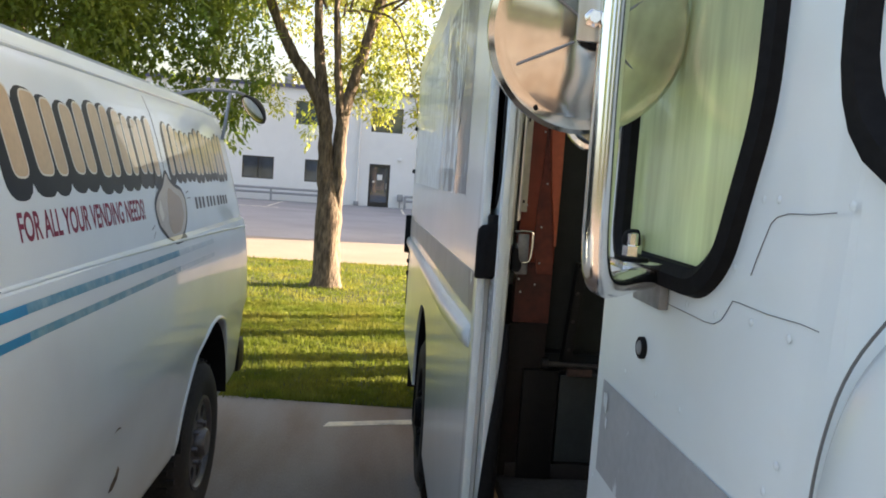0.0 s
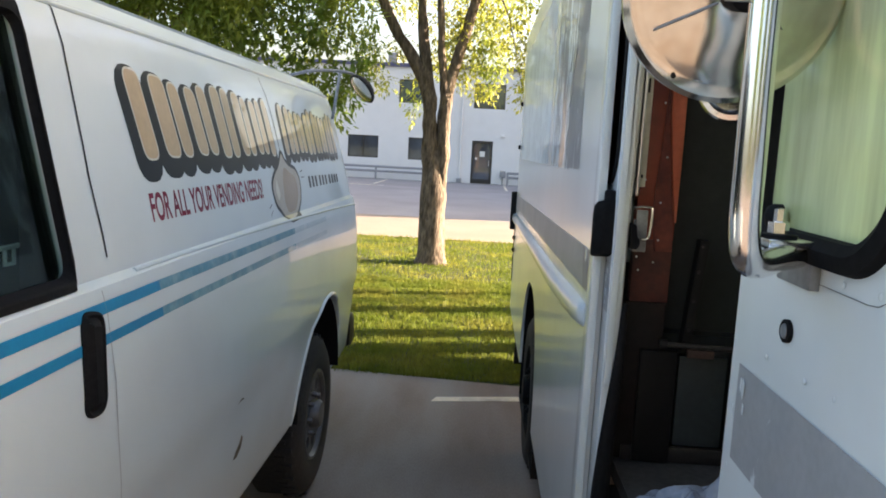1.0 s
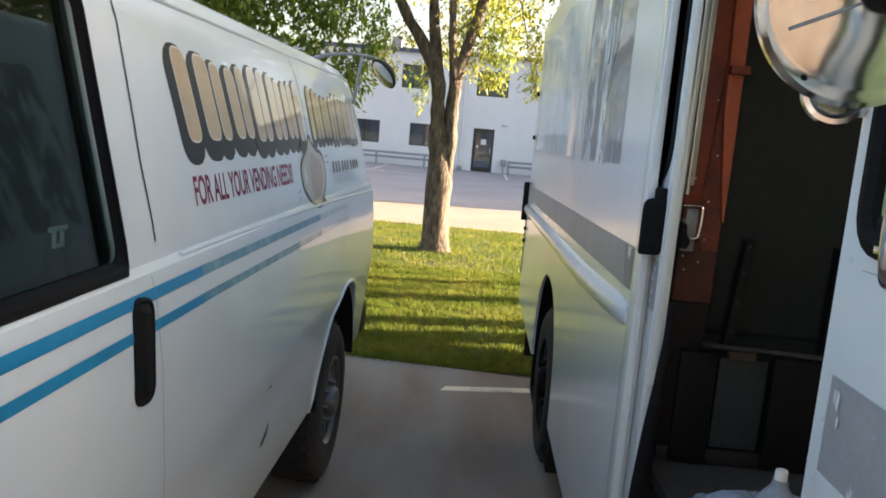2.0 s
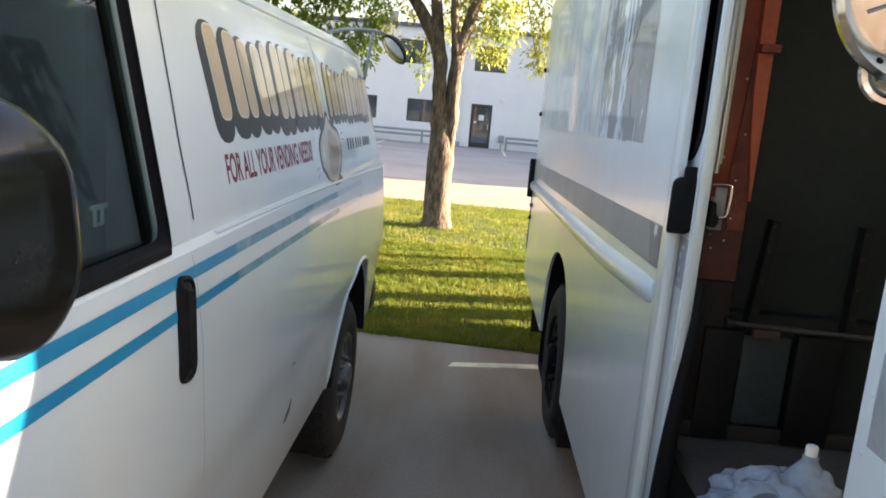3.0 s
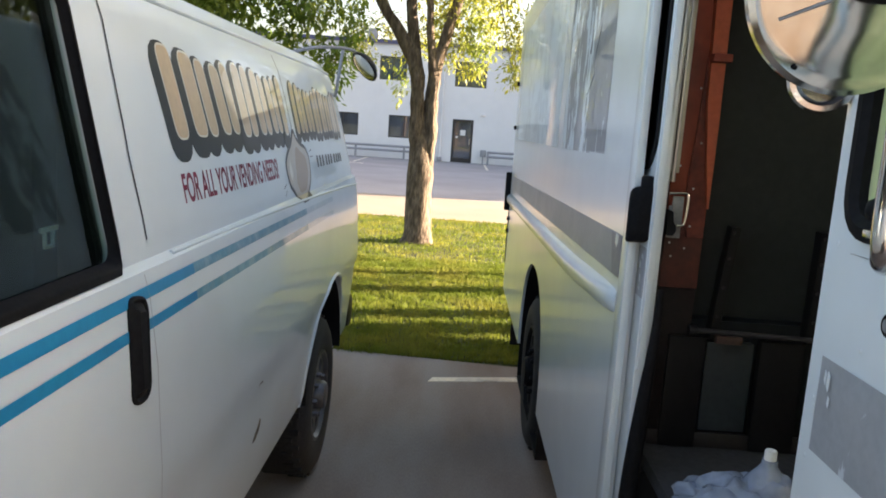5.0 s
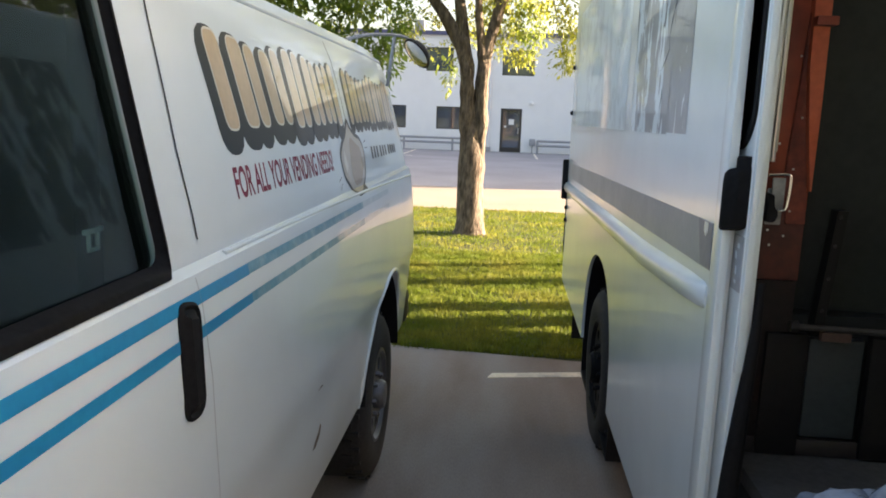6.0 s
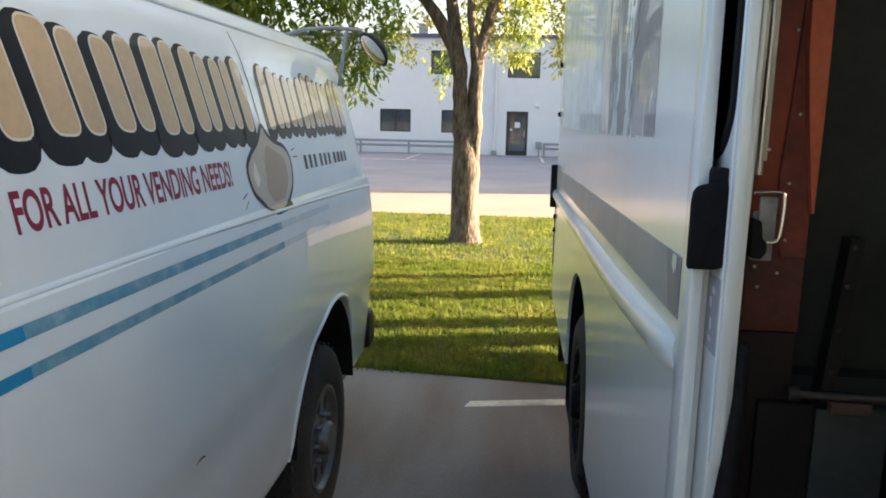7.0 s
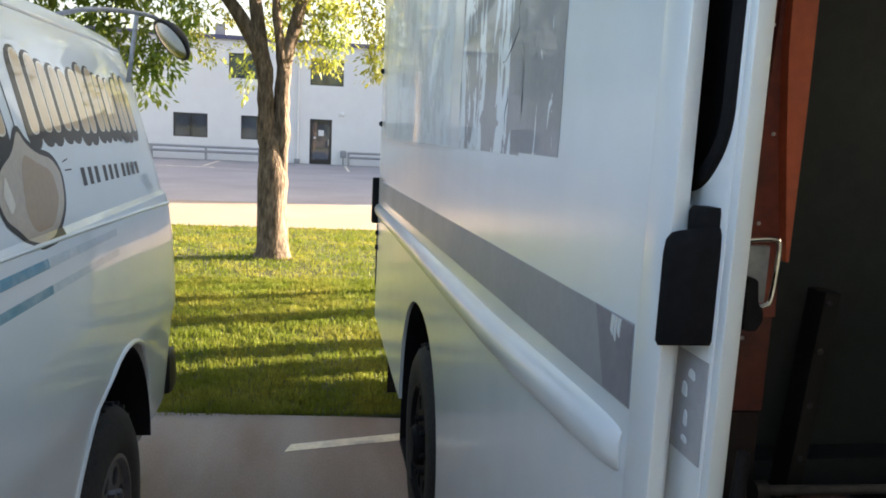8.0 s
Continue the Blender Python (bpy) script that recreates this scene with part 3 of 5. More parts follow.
def van_section(y):
    top = van_top(y)
    half = []
    for x, z in V_SIDE:
        if z > 1.05:
            z = 1.05 + (z - 1.05) * (top - 1.05) / (2.10 - 1.05)
        x = x - van_tuck(y, z) * (1 - max(0, (-0.4 - x)) / 0.8 if x < -0.4 else 1)
        half.append((x, z))
    other = [(2 * VAN_MID - x, z) for x, z in half[:-1]][::-1]
    return [(x, y, z) for x, z in half + other]


def on_van(y, z, proud=0.002):
    return Vector((van_x(z) - van_tuck(y, z) + proud, y, z))


def decal(bm, poly):
    """A flat shape of (y, z) corners laid on the van's side."""
    vs = [bm.verts.new((0, y, z)) for y, z in poly]
    f = bm.faces.new(vs)
    bmesh.ops.triangulate(bm, faces=[f])
    return bm


def settle_on_van(bm, proud):
    """Cuts flat shapes at the bends of the side and lays them on it."""
    for z in [q[1] for q in V_SIDE if 0.5 < q[1] < 2.0]:
        bmesh.ops.bisect_plane(bm, geom=bm.verts[:] + bm.edges[:] + bm.faces[:], plane_co=(0, 0, z), plane_no=(0, 0, 1))
    for y in (4.3, 4.5, 4.72, 4.8, 4.88, 4.96):
        bmesh.ops.bisect_plane(bm, geom=bm.verts[:] + bm.edges[:] + bm.faces[:], plane_co=(0, y, 0), plane_no=(0, 1, 0))
    for v in bm.verts:
        v.co = on_van(v.co.y, v.co.z, proud + 0.0012 * max(0.0, min(1.0, (v.co.y - 4.2) / 0.1)))
    return bm


def wheel(name, cx, cy, cz, outward, tyre_r, rim_r, width, parent, rim_mat=None):
    """A wheel with its tyre, rim, hub and hand holes; outward: -1 or 1 along x."""
    o = outward
    rim_mat = rim_mat or STEEL_RIM
    ty = turned(bmesh.new(), [(rim_r, -0.02), (rim_r + 0.012, 0.004), (rim_r + 0.05, 0.016), (tyre_r - 0.05, 0.012), (tyre_r - 0.018, -0.004), (tyre_r, -0.03), (tyre_r, -width + 0.03), (tyre_r - 0.03, -width), (rim_r, -width + 0.02)], (cx, cy, cz), (o, 0, 0), 64)
    w = part(name, ty, TYRE, parent, "worn black tyre")
    groove = bmesh.new()
    for k in range(60):
        a = 2 * math.pi * k / 60
        m = Matrix.Translation((cx - o * (0.04 + 0.03 * (k % 2)), cy, cz)) @ Matrix.Rotation(a, 4, "X") @ Matrix.Translation((0, 0, tyre_r + 0.002))
        bmesh.ops.create_cube(groove, size=1, matrix=m @ Matrix.Diagonal((0.05, 0.022, 0.012, 1)))
    part("tread", groove, TYRE, w)
    rim = turned(bmesh.new(), [(rim_r + 0.008, -0.012), (rim_r + 0.008, 0.006), (rim_r - 0.006, 0.008), (rim_r - 0.014, -0.004), (rim_r - 0.03, -0.05), (rim_r * 0.75, -0.055), (rim_r * 0.62, -0.03), (rim_r * 0.42, -0.012), (rim_r * 0.34, -0.02), (rim_r * 0.33, -0.1), (rim_r * 0.9, -0.12)], (cx, cy, cz), (o, 0, 0), 56)
    holes = []
    for k in range(8):
        a = 2 * math.pi * k / 8 + 0.2
        y, z = cy + math.cos(a) * rim_r * 0.70, cz + math.sin(a) * rim_r * 0.70
        holes.append(turned(bmesh.new(), [(0.034, -0.2), (0.034, 0.2)], (cx, y, z), (o, 0, 0), 12))
    r = part("rim", carve(rim, holes), rim_mat, w, "grey steel wheel rim")
    part("hub_cap", turned(bmesh.new(), [(rim_r * 0.33, -0.03), (rim_r * 0.33, 0.02), (rim_r * 0.28, 0.035), (rim_r * 0.05, 0.038)], (cx, cy, cz), (o, 0, 0), 32), rim_mat, w)
    for k in range(8):
        a = 2 * math.pi * k / 8
        y, z = cy + math.cos(a) * rim_r * 0.47, cz + math.sin(a) * rim_r * 0.47
        part("wheel_nut", turned(bmesh.new(), [(0.013, -0.03), (0.013, 0.006), (0.009, 0.012)], (cx, y, z), (o, 0, 0), 6), rim_mat, w)
    return w


def bars_letter(y0, y1, z0, z1, tilt, i=0):
    """Plain round-ended bars in the room of one letter."""
    w, h = y1 - y0, z1 - z0
    out = []
    for k, (a, b) in enumerate(((0.04, 0.36), (0.60, 0.96))):
        d = 0.03 * h * ((i + k) % 3)
        p = [(y0 + a * w + tilt, z0 + d), (y0 + b * w + tilt, z0 + d * 0.5), (y0 + b * w, z1 - d), (y0 + a * w, z1 - d * 0.4)]
        out.append(rounded(p, 0.028, 4))
    return out


def cargo_van():
    v = thing("cargo_van", (VAN_MID, 2.4, 0), "white cargo van with tan lettering and blue side stripes", "van")
    ys = [-0.35, -0.3, -0.15, 0.1, 0.25, 0.4, 0.6, 0.8, 1.0, 1.25, 1.6, 2.2, 3.0, 3.6, 4.3, 4.5, 4.72, 4.8, 4.88, 4.96, 5.03, 5.09, 5.12]
    body = loft(bmesh.new(), [van_section(y) for y in ys])
    ax = {"rear": 3.97, "front": 0.54}
    cuts = []
    for y in ax.values():
        prof = [(y - 0.47, 0.2), (y - 0.47, 0.45)] + [(y + 0.46 * math.cos(a), 0.50 + 0.475 * math.sin(a)) for a in [math.pi * (1 - k / 20) for k in range(21)]] + [(y + 0.47, 0.45), (y + 0.47, 0.2)]
        for x0, x1 in ((-0.46, 0.2), (-2.5, -1.78)):
            cuts.append(prism(bmesh.new(), prof, "x", x0, x1))
    win = rounded([(0.62, 1.428), (1.789, 1.428), (1.789, 1.925), (1.08, 1.925)], 0.03)
    cuts.append(prism(bmesh.new(), win, "x", -0.5, 0.2))
    cuts.append(prism(bmesh.new(), [(-1.9, 0.75), (-0.25, 0.75), (-0.19, 1.42), (-0.296, 1.93), (-1.9, 1.93)], "y", 0.85, 1.96))
    part("body", carve(body, cuts), VAN_WHITE, v, "glossy white painted van body", sharp=28)
    for y in ax.values():
        angles = [math.pi * (1.0 - 1.0 * k / 24) for k in range(25)]
        rim_line = [(y + 0.457 * math.cos(a), 0.50 + 0.472 * math.sin(a)) for a in angles]
        inner_line = [(y + 0.449 * math.cos(a), 0.50 + 0.464 * math.sin(a)) for a in angles]
        for x0, x1, xb in ((-0.455, -0.14, -0.447), (2 * VAN_MID + 0.14, 2 * VAN_MID + 0.455, 2 * VAN_MID + 0.447)):
            well = prism(bmesh.new(), rim_line + inner_line[::-1], "x", x0, x1)
            prism(well, inner_line, "x", min(xb, x0 if x0 > -1 else x1), max(xb, x0 if x0 > -1 else x1))
            part("wheel_well", well, RUBBER, v, "black wheel well lining")
    # dark cab inside
    cab = prism(bmesh.new(), [(-1.89, 0.76), (-0.256, 0.76), (-0.196, 1.42), (-0.302, 1.924), (-1.89, 1.924)], "y", 0.856, 1.954)
    bmesh.ops.recalc_face_normals(cab, faces=cab.faces)
    bmesh.ops.delete(cab, geom=[f for f in cab.faces if f.normal.x > 0.6], context="FACES")
    part("cab_lining", cab, VAN_LINING, v, "dark cab lining", sharp=0)
    # driver's window, its rubber and the seat belt buckle behind
    g = prism(bmesh.new(), rounded([(0.62, 1.426), (1.791, 1.426), (1.791, 1.93), (1.08, 1.93)], 0.03), "x", 0, 0.005)
    for q in g.verts:
        q.co.x = q.co.x + van_x(q.co.z) - 0.022
    pane = part("side_window", g, DARK_GLASS, v, "dark tinted side window")
    pane.visible_shadow = False
    outer, inner = rounded([(0.55, 1.412), (1.79, 1.412), (1.802, 1.95), (1.05, 1.95)], 0.02, 6), rounded([(0.64, 1.434), (1.780, 1.437), (1.784, 1.912), (1.09, 1.92)], 0.03, 6)
    gk = bmesh.new()
    def ring(poly, dx):
        return [gk.verts.new((van_x(z) + dx, y, z)) for y, z in poly]
    rings = [ring(outer, -0.02), ring(outer, 0.004), ring(grown(outer, -0.012), 0.012), ring(grown(inner, 0.008), 0.008), ring(inner, -0.012)]
    for a, b in zip(rings, rings[1:]):
        for k in range(len(a)):
            gk.faces.new((a[k], a[(k + 1) % len(a)], b[(k + 1) % len(a)], b[k]))
    part("window_seal", gk, RUBBER, v, "black rubber window seal")
    bk = bmesh.new()
    box(bk, -0.321, -0.315, 1.799, 1.859, 1.474, 1.484, 0.002)
    box(bk, -0.321, -0.315, 1.811, 1.818, 1.448, 1.474, 0.002)
    box(bk, -0.321, -0.315, 1.839, 1.846, 1.448, 1.474, 0.002)
    box(bk, -0.321, -0.315, 1.811, 1.846, 1.442, 1.449, 0.002)
    part("belt_guide", bk, mat("white_moulded_plastic", (0.85, 0.86, 0.84), 0.4, var=0.03), v, "pale seat belt guide")
    part("pillar_trim", prism(bmesh.new(), [(-0.55, 0.8), (-0.265, 0.8), (-0.207, 1.42), (-0.309, 1.915), (-0.55, 1.92)], "y", 1.876, 1.95), VAN_LINING, v, "dark door pillar trim")
    part("belt_pillar", box(bmesh.new(), -0.55, -0.322, 1.785, 1.872, 0.8, 1.93, 0.01), VAN_LINING, v, "dark trimmed door pillar")
    # door gap
    gap = bmesh.new()
    line = [(1.93, 1.96), (1.922, 1.85), (1.912, 1.62), (1.922, 1.455)]
    decal(gap, [(y - 0.003, z) for y, z in line] + [(y + 0.0025, z) for y, z in line[::-1]])
    part("door_gap", settle_on_van(gap, 0.0015), RUBBER, v)
    gap = bmesh.new()
    line = [(3.315, 1.94), (3.352, 1.86), (3.378, 1.78), (3.392, 1.69), (3.396, 1.655)]
    decal(gap, [(y - 0.003, z) for y, z in line] + [(y + 0.003, z) for y, z in line[::-1]])
    part("rear_door_gap", settle_on_van(gap, 0.0006), RUBBER, v)
    seam = bmesh.new()
    decal(seam, [(1.848, 1.40), (1.851, 1.40), (1.851, 1.1), (1.862, 0.62), (1.859, 0.62), (1.848, 1.1)])
    part("door_seam", settle_on_van(seam, 0.0015), GHOST_GREY, v)
    # handle
    hp = rounded([(1.725, 1.176), (1.806, 1.168), (1.836, 1.362), (1.752, 1.378)], 0.034, 6)
    hb = bmesh.new()
    hr = [[hb.verts.new(on_van(y, z, d)) for y, z in grown(hp, -s)] for d, s in ((-0.004, 0), (0.004, 0.0), (0.007, 0.006), (0.002, 0.012), (0.006, 0.02), (0.013, 0.028))]
    for a, b in zip(hr, hr[1:]):
        for k in range(len(a)):
            hb.faces.new((a[k], a[(k + 1) % len(a)], b[(k + 1) % len(a)], b[k]))
    hb.faces.new(hr[-1])
    part("door_handle", hb, RUBBER, v, "black plastic upright door handle")
    # pressed ridge under the lettering
    rl = arc([on_van(y, 1.413 - 0.0062 * (y - 2) ** 2, 0.0) for y in (2.02, 2.4, 3.0, 3.6, 4.2, 4.6, 4.78, 4.9)], 6)
    part("body_crease", tube(bmesh.new(), rl, 0.006, 8), VAN_WHITE, v)
    rl = arc([on_van(y, 1.962, 0.002) for y in (1.28, 1.6, 2.4, 3.2, 4.0, 4.4, 4.7, 4.85)], 5)
    part("drip_rail", tube(bmesh.new(), rl, 0.0075, 8), VAN_WHITE, v, "white drip rail under the roof edge")
    # stripes
    for n, (z0, z1) in enumerate(((1.355, 1.378), (1.295, 1.316))):
        s1, s2 = bmesh.new(), bmesh.new()
        decal(s1, [(0.75, z0), (2.1, z0), (2.1, z1), (0.75, z1)])
        decal(s2, [(2.1, z0), (3.36, z0 - 0.008), (3.36, z1 - 0.008), (2.1, z1)])
        part("stripe", settle_on_van(s1, 0.0015), BLUE, v, "blue vinyl side stripe")
        part("stripe", settle_on_van(s2, 0.0006), BLUE_WORN, v, "faded blue vinyl side stripe")
        s3 = bmesh.new()
        decal(s3, [(3.362, z0 - 0.008), (3.95, z0 - 0.012), (3.95, z1 - 0.014), (3.362, z1 - 0.008)])
        part("stripe", settle_on_van(s3, 0.0006), GHOST_BLUE, v, "blue stripe bleached almost to white")
    # sign writing: the firm's name as plain bars, the emblem, the words, the number as bars
    def sign_row(y, sizes, z0, tops, gap, tilt, grow, shift):
        for i, w in enumerate(sizes):
            for p in bars_letter(y, y + w, z0, tops[i % len(tops)], tilt, i):
                sh, cr, ta = bmesh.new(), bmesh.new(), bmesh.new()
                decal(sh, grown([(u - shift, z - 1.3 * shift) for u, z in p], grow))
                decal(cr, grown(p, 0.005))
                decal(ta, p)
                part("sign_shadow", settle_on_van(sh, 0.0004 + 0.00002 * i), DARK_VINYL, v)
                bar = part("sign_bar", settle_on_van(ta, 0.0010), TAN, v)
                part("outline", settle_on_van(cr, 0.0007), CREAM, bar)
            y += w + gap
    sign_row(2.15, (0.235, 0.20, 0.20, 0.185, 0.16, 0.15), 1.652, (1.86, 1.85, 1.862, 1.862, 1.85, 1.855), 0.006, 0.035, 0.033, 0.018)
    sign_row(3.47, (0.16, 0.15, 0.165, 0.16, 0.12, 0.16, 0.16), 1.655, (1.85, 1.835, 1.83), 0.006, 0.02, 0.026, 0.012)
    nug = [(3.40, 1.665), (3.43, 1.63), (3.49, 1.605), (3.58, 1.59), (3.625, 1.55), (3.60, 1.47), (3.53, 1.42), (3.45, 1.408), (3.34, 1.405), (3.29, 1.44), (3.22, 1.475), (3.20, 1.54), (3.26, 1.58), (3.34, 1.61)]
    nug = rounded(nug, 0.03, 3)
    e1, e2, e3, e4 = bmesh.new(), bmesh.new(), bmesh.new(), bmesh.new()
    decal(e1, grown(nug, 0.015))
    decal(e2, nug)
    decal(e3, rounded([(3.40, 1.61), (3.47, 1.585), (3.56, 1.56), (3.57, 1.49), (3.50, 1.43), (3.38, 1.425), (3.34, 1.47), (3.36, 1.55)], 0.03))
    decal(e4, rounded([(3.235, 1.52), (3.27, 1.565), (3.29, 1.50), (3.26, 1.48)], 0.01))
    part("emblem_outline", settle_on_van(e1, 0.0008), DARK_VINYL, v, "dark outline of the emblem")
    part("emblem", settle_on_van(e2, 0.0012), mat("pale_tan_vinyl", (0.44, 0.36, 0.27), 0.3, var=0.08, coat=0.6), v, "tan lump-shaped emblem")
    part("emblem_middle", settle_on_van(e3, 0.0016), mat("deep_tan_vinyl", (0.33, 0.20, 0.10), 0.3, var=0.08, coat=0.6), v, "brown middle of the emblem")
    part("emblem_glint", settle_on_van(e4, 0.0020), CREAM, v)
    # short strokes that burst from the emblem
    for ya, za, yb, zb in ((3.165, 1.475, 3.125, 1.462), (3.165, 1.452, 3.135, 1.432), (3.655, 1.578, 3.70, 1.585), (3.66, 1.556, 3.715, 1.556)):
        tick = bmesh.new()
        decal(tick, [(ya, za - 0.002), (yb, zb - 0.002), (yb, zb + 0.002), (ya, za + 0.002)])
        part("emblem_stroke", settle_on_van(tick, 0.0006), DARK_VINYL, v)
    cu = bpy.data.curves.new("slogan", "FONT")
    cu.offset = 0.022
    cu.body = "FOR ALL YOUR VENDING NEEDS!"
    tmp = new("slogan", cu)
    me = bpy.data.meshes.new_from_object(tmp.evaluated_get(bpy.context.evaluated_depsgraph_get()))
    bpy.data.objects.remove(tmp)
    tb = bmesh.new()
    tb.from_mesh(me)
    w = max(q.co.x for q in tb.verts) - min(q.co.x for q in tb.verts)
    x0 = min(q.co.x for q in tb.verts)
    top = max(q.co.y for q in tb.verts)
    for q in tb.verts:
        u = (q.co.x - x0) / w
        q.co = Vector((0, 2.165 + 0.91 * u, 1.506 + 0.066 * q.co.y / top))
    part("slogan", settle_on_van(tb, 0.0006), RED, v, "red hand-painted words on the van's side")
    for k in range(10):
        nb = bmesh.new()
        y = 3.79 + 0.066 * k + (0.02 if k > 2 else 0) + (0.02 if k > 5 else 0)
        decal(nb, [(y, 1.505), (y + 0.036, 1.505), (y + 0.036, 1.556 - 0.001 * k), (y, 1.556 - 0.001 * k)])
        part("number_bar", settle_on_van(nb, 0.0006), DARK_VINYL, v)
    wheel("wheel", -0.165, ax["rear"], 0.385, 1, 0.385, 0.212, 0.24, v)
    wheel("wheel", -0.165, ax["front"], 0.385, 1, 0.385, 0.212, 0.24, v)
    wheel("wheel", 2 * VAN_MID + 0.165, ax["rear"], 0.385, -1, 0.385, 0.212, 0.24, v)
    wheel("wheel", 2 * VAN_MID + 0.165, ax["front"], 0.385, -1, 0.385, 0.212, 0.24, v)
    for y in ax.values():
        lip = [on_van(y + 0.468 * math.cos(a), 0.50 + 0.483 * math.sin(a), -0.002) for a in [math.pi * (1 - k / 24) for k in range(25)]]
        part("wheel_arch_lip", tube(bmesh.new(), lip, 0.010, 8), VAN_WHITE, v)
    bp = bmesh.new()
    box(bp, 2 * VAN_MID + 0.18, -0.18, 5.06, 5.22, 0.42, 0.64, 0.05)
    part("rear_bumper", bp, BLACK_PLASTIC, v, "black rear bumper")
    part("underbody", box(bmesh.new(), -1.9, -0.34, 0.0, 4.9, 0.3, 0.46, 0.04), RUBBER, v)
    fb = bmesh.new()
    box(fb, 2 * VAN_MID + 0.3, -0.3, -0.45, -0.3, 0.42, 0.66, 0.05)
    part("front_bumper", fb, BLACK_PLASTIC, v, "black front bumper")
    # door mirror
    thing_mirror(v)
    backing_mirror(v)
    van_wear(v)


def thing_mirror(v):
    hb = bmesh.new()
    prof = rounded([(-0.13, 1.486), (0.055, 1.492), (0.088, 1.556), (0.078, 1.66), (0.035, 1.70), (-0.13, 1.708)], 0.05, 5)
    loft(hb, [[(x, y + 0.25 * (x - 0.08), z) for x, z in grown(prof, -q)] for y, q in ((0.884, 0.06), (0.886, 0.044), (0.892, 0.034), (0.903, 0.029), (0.93, 0.02), (0.965, 0.008), (0.99, 0.0), (1.0, 0.0), (1.01, 0.006))])
    h = part("door_mirror", hb, MIRROR_SHELL, v, "black plastic door mirror housing", 50)
    part("arm", tube(bmesh.new(), [(-0.2, 0.93, 1.47), (-0.16, 0.92, 1.50), (-0.08, 0.91, 1.55)], 0.03, 10), BLACK_PLASTIC, h)
    part("mirror_glass", prism(bmesh.new(), [(x, z) for x, z in grown(prof, -0.03)], "y", 1.0, 1.012), CHROME, h)


def backing_mirror(v):
    """The round convex mirror on a tube arm at the roof's rear corner."""
    c, ax = Vector((-0.125, 4.81, 2.025)), Vector((-0.62, -0.45, -0.62)).normalized()
    arm = tube(bmesh.new(), arc([(-0.46, 4.46, 2.05), (-0.36, 4.52, 2.085), (-0.26, 4.66, 2.105), (-0.19, 4.76, 2.105), (-0.16, 4.8, 2.085)], 5), 0.009, 8)
    a = part("backing_mirror", arm, WORN_STEEL, v, "worn grey tube arm of the backing mirror")
    part("strut", tube(bmesh.new(), [(-0.235, 4.70, 2.10), (-0.262, 4.665, 1.84)], 0.009, 8), WORN_STEEL, a)
    part("mirror_back", turned(bmesh.new(), [(0.02, -0.05), (0.06, -0.035), (0.09, -0.01), (0.096, 0.004), (0.092, 0.008)], c, ax, 36), BLACK_PLASTIC, a, "black round mirror back")
    part("mirror_glass", turned(bmesh.new(), [(0.088, 0.006), (0.06, 0.016), (0.03, 0.02), (0.004, 0.021)], c, ax, 36), CHROME, a, "round convex mirror glass")


def van_wear(v):
    """Rust marks and dents low on the side."""
    r = bmesh.new()
    decal(r, [(2.66, 0.70), (2.70, 0.695), (2.735, 0.715), (2.745, 0.745), (2.725, 0.762), (2.71, 0.738), (2.68, 0.722)])
    part("rust_mark", settle_on_van(r, 0.001), RUST, v, "rusty scrape")
    r = bmesh.new()
    decal(r, [(2.645, 0.892), (2.665, 0.901), (2.69, 0.899), (2.71, 0.888), (2.69, 0.892), (2.665, 0.893)])
    part("dent_mark", settle_on_van(r, 0.001), RUST, v, "dark dent")



cargo_van()


# ---- the step van ----
SX, SY0, SY1 = 0.89, 2.33, 6.80        # its near side, the rear edge of the doorway, its tail
S_MID = 2.0
S_FAR = 2 * S_MID - SX
S_TOP = 2.70


def step_profile(inset):
    """The box's cross-section (x, z) from the near skirt over the roof to the far skirt."""
    half = [(SX + inset, 0.40), (SX + inset, 2.58)] + [(SX + 0.09 - (0.09 - inset) * math.cos(a), 2.60 + (0.09 - inset) * math.sin(a)) for a in [math.pi / 2 * k / 6 for k in range(7)]] + [(S_MID, S_TOP - inset)]
    return half + [(2 * S_MID - x, z) for x, z in half[:-1]][::-1]


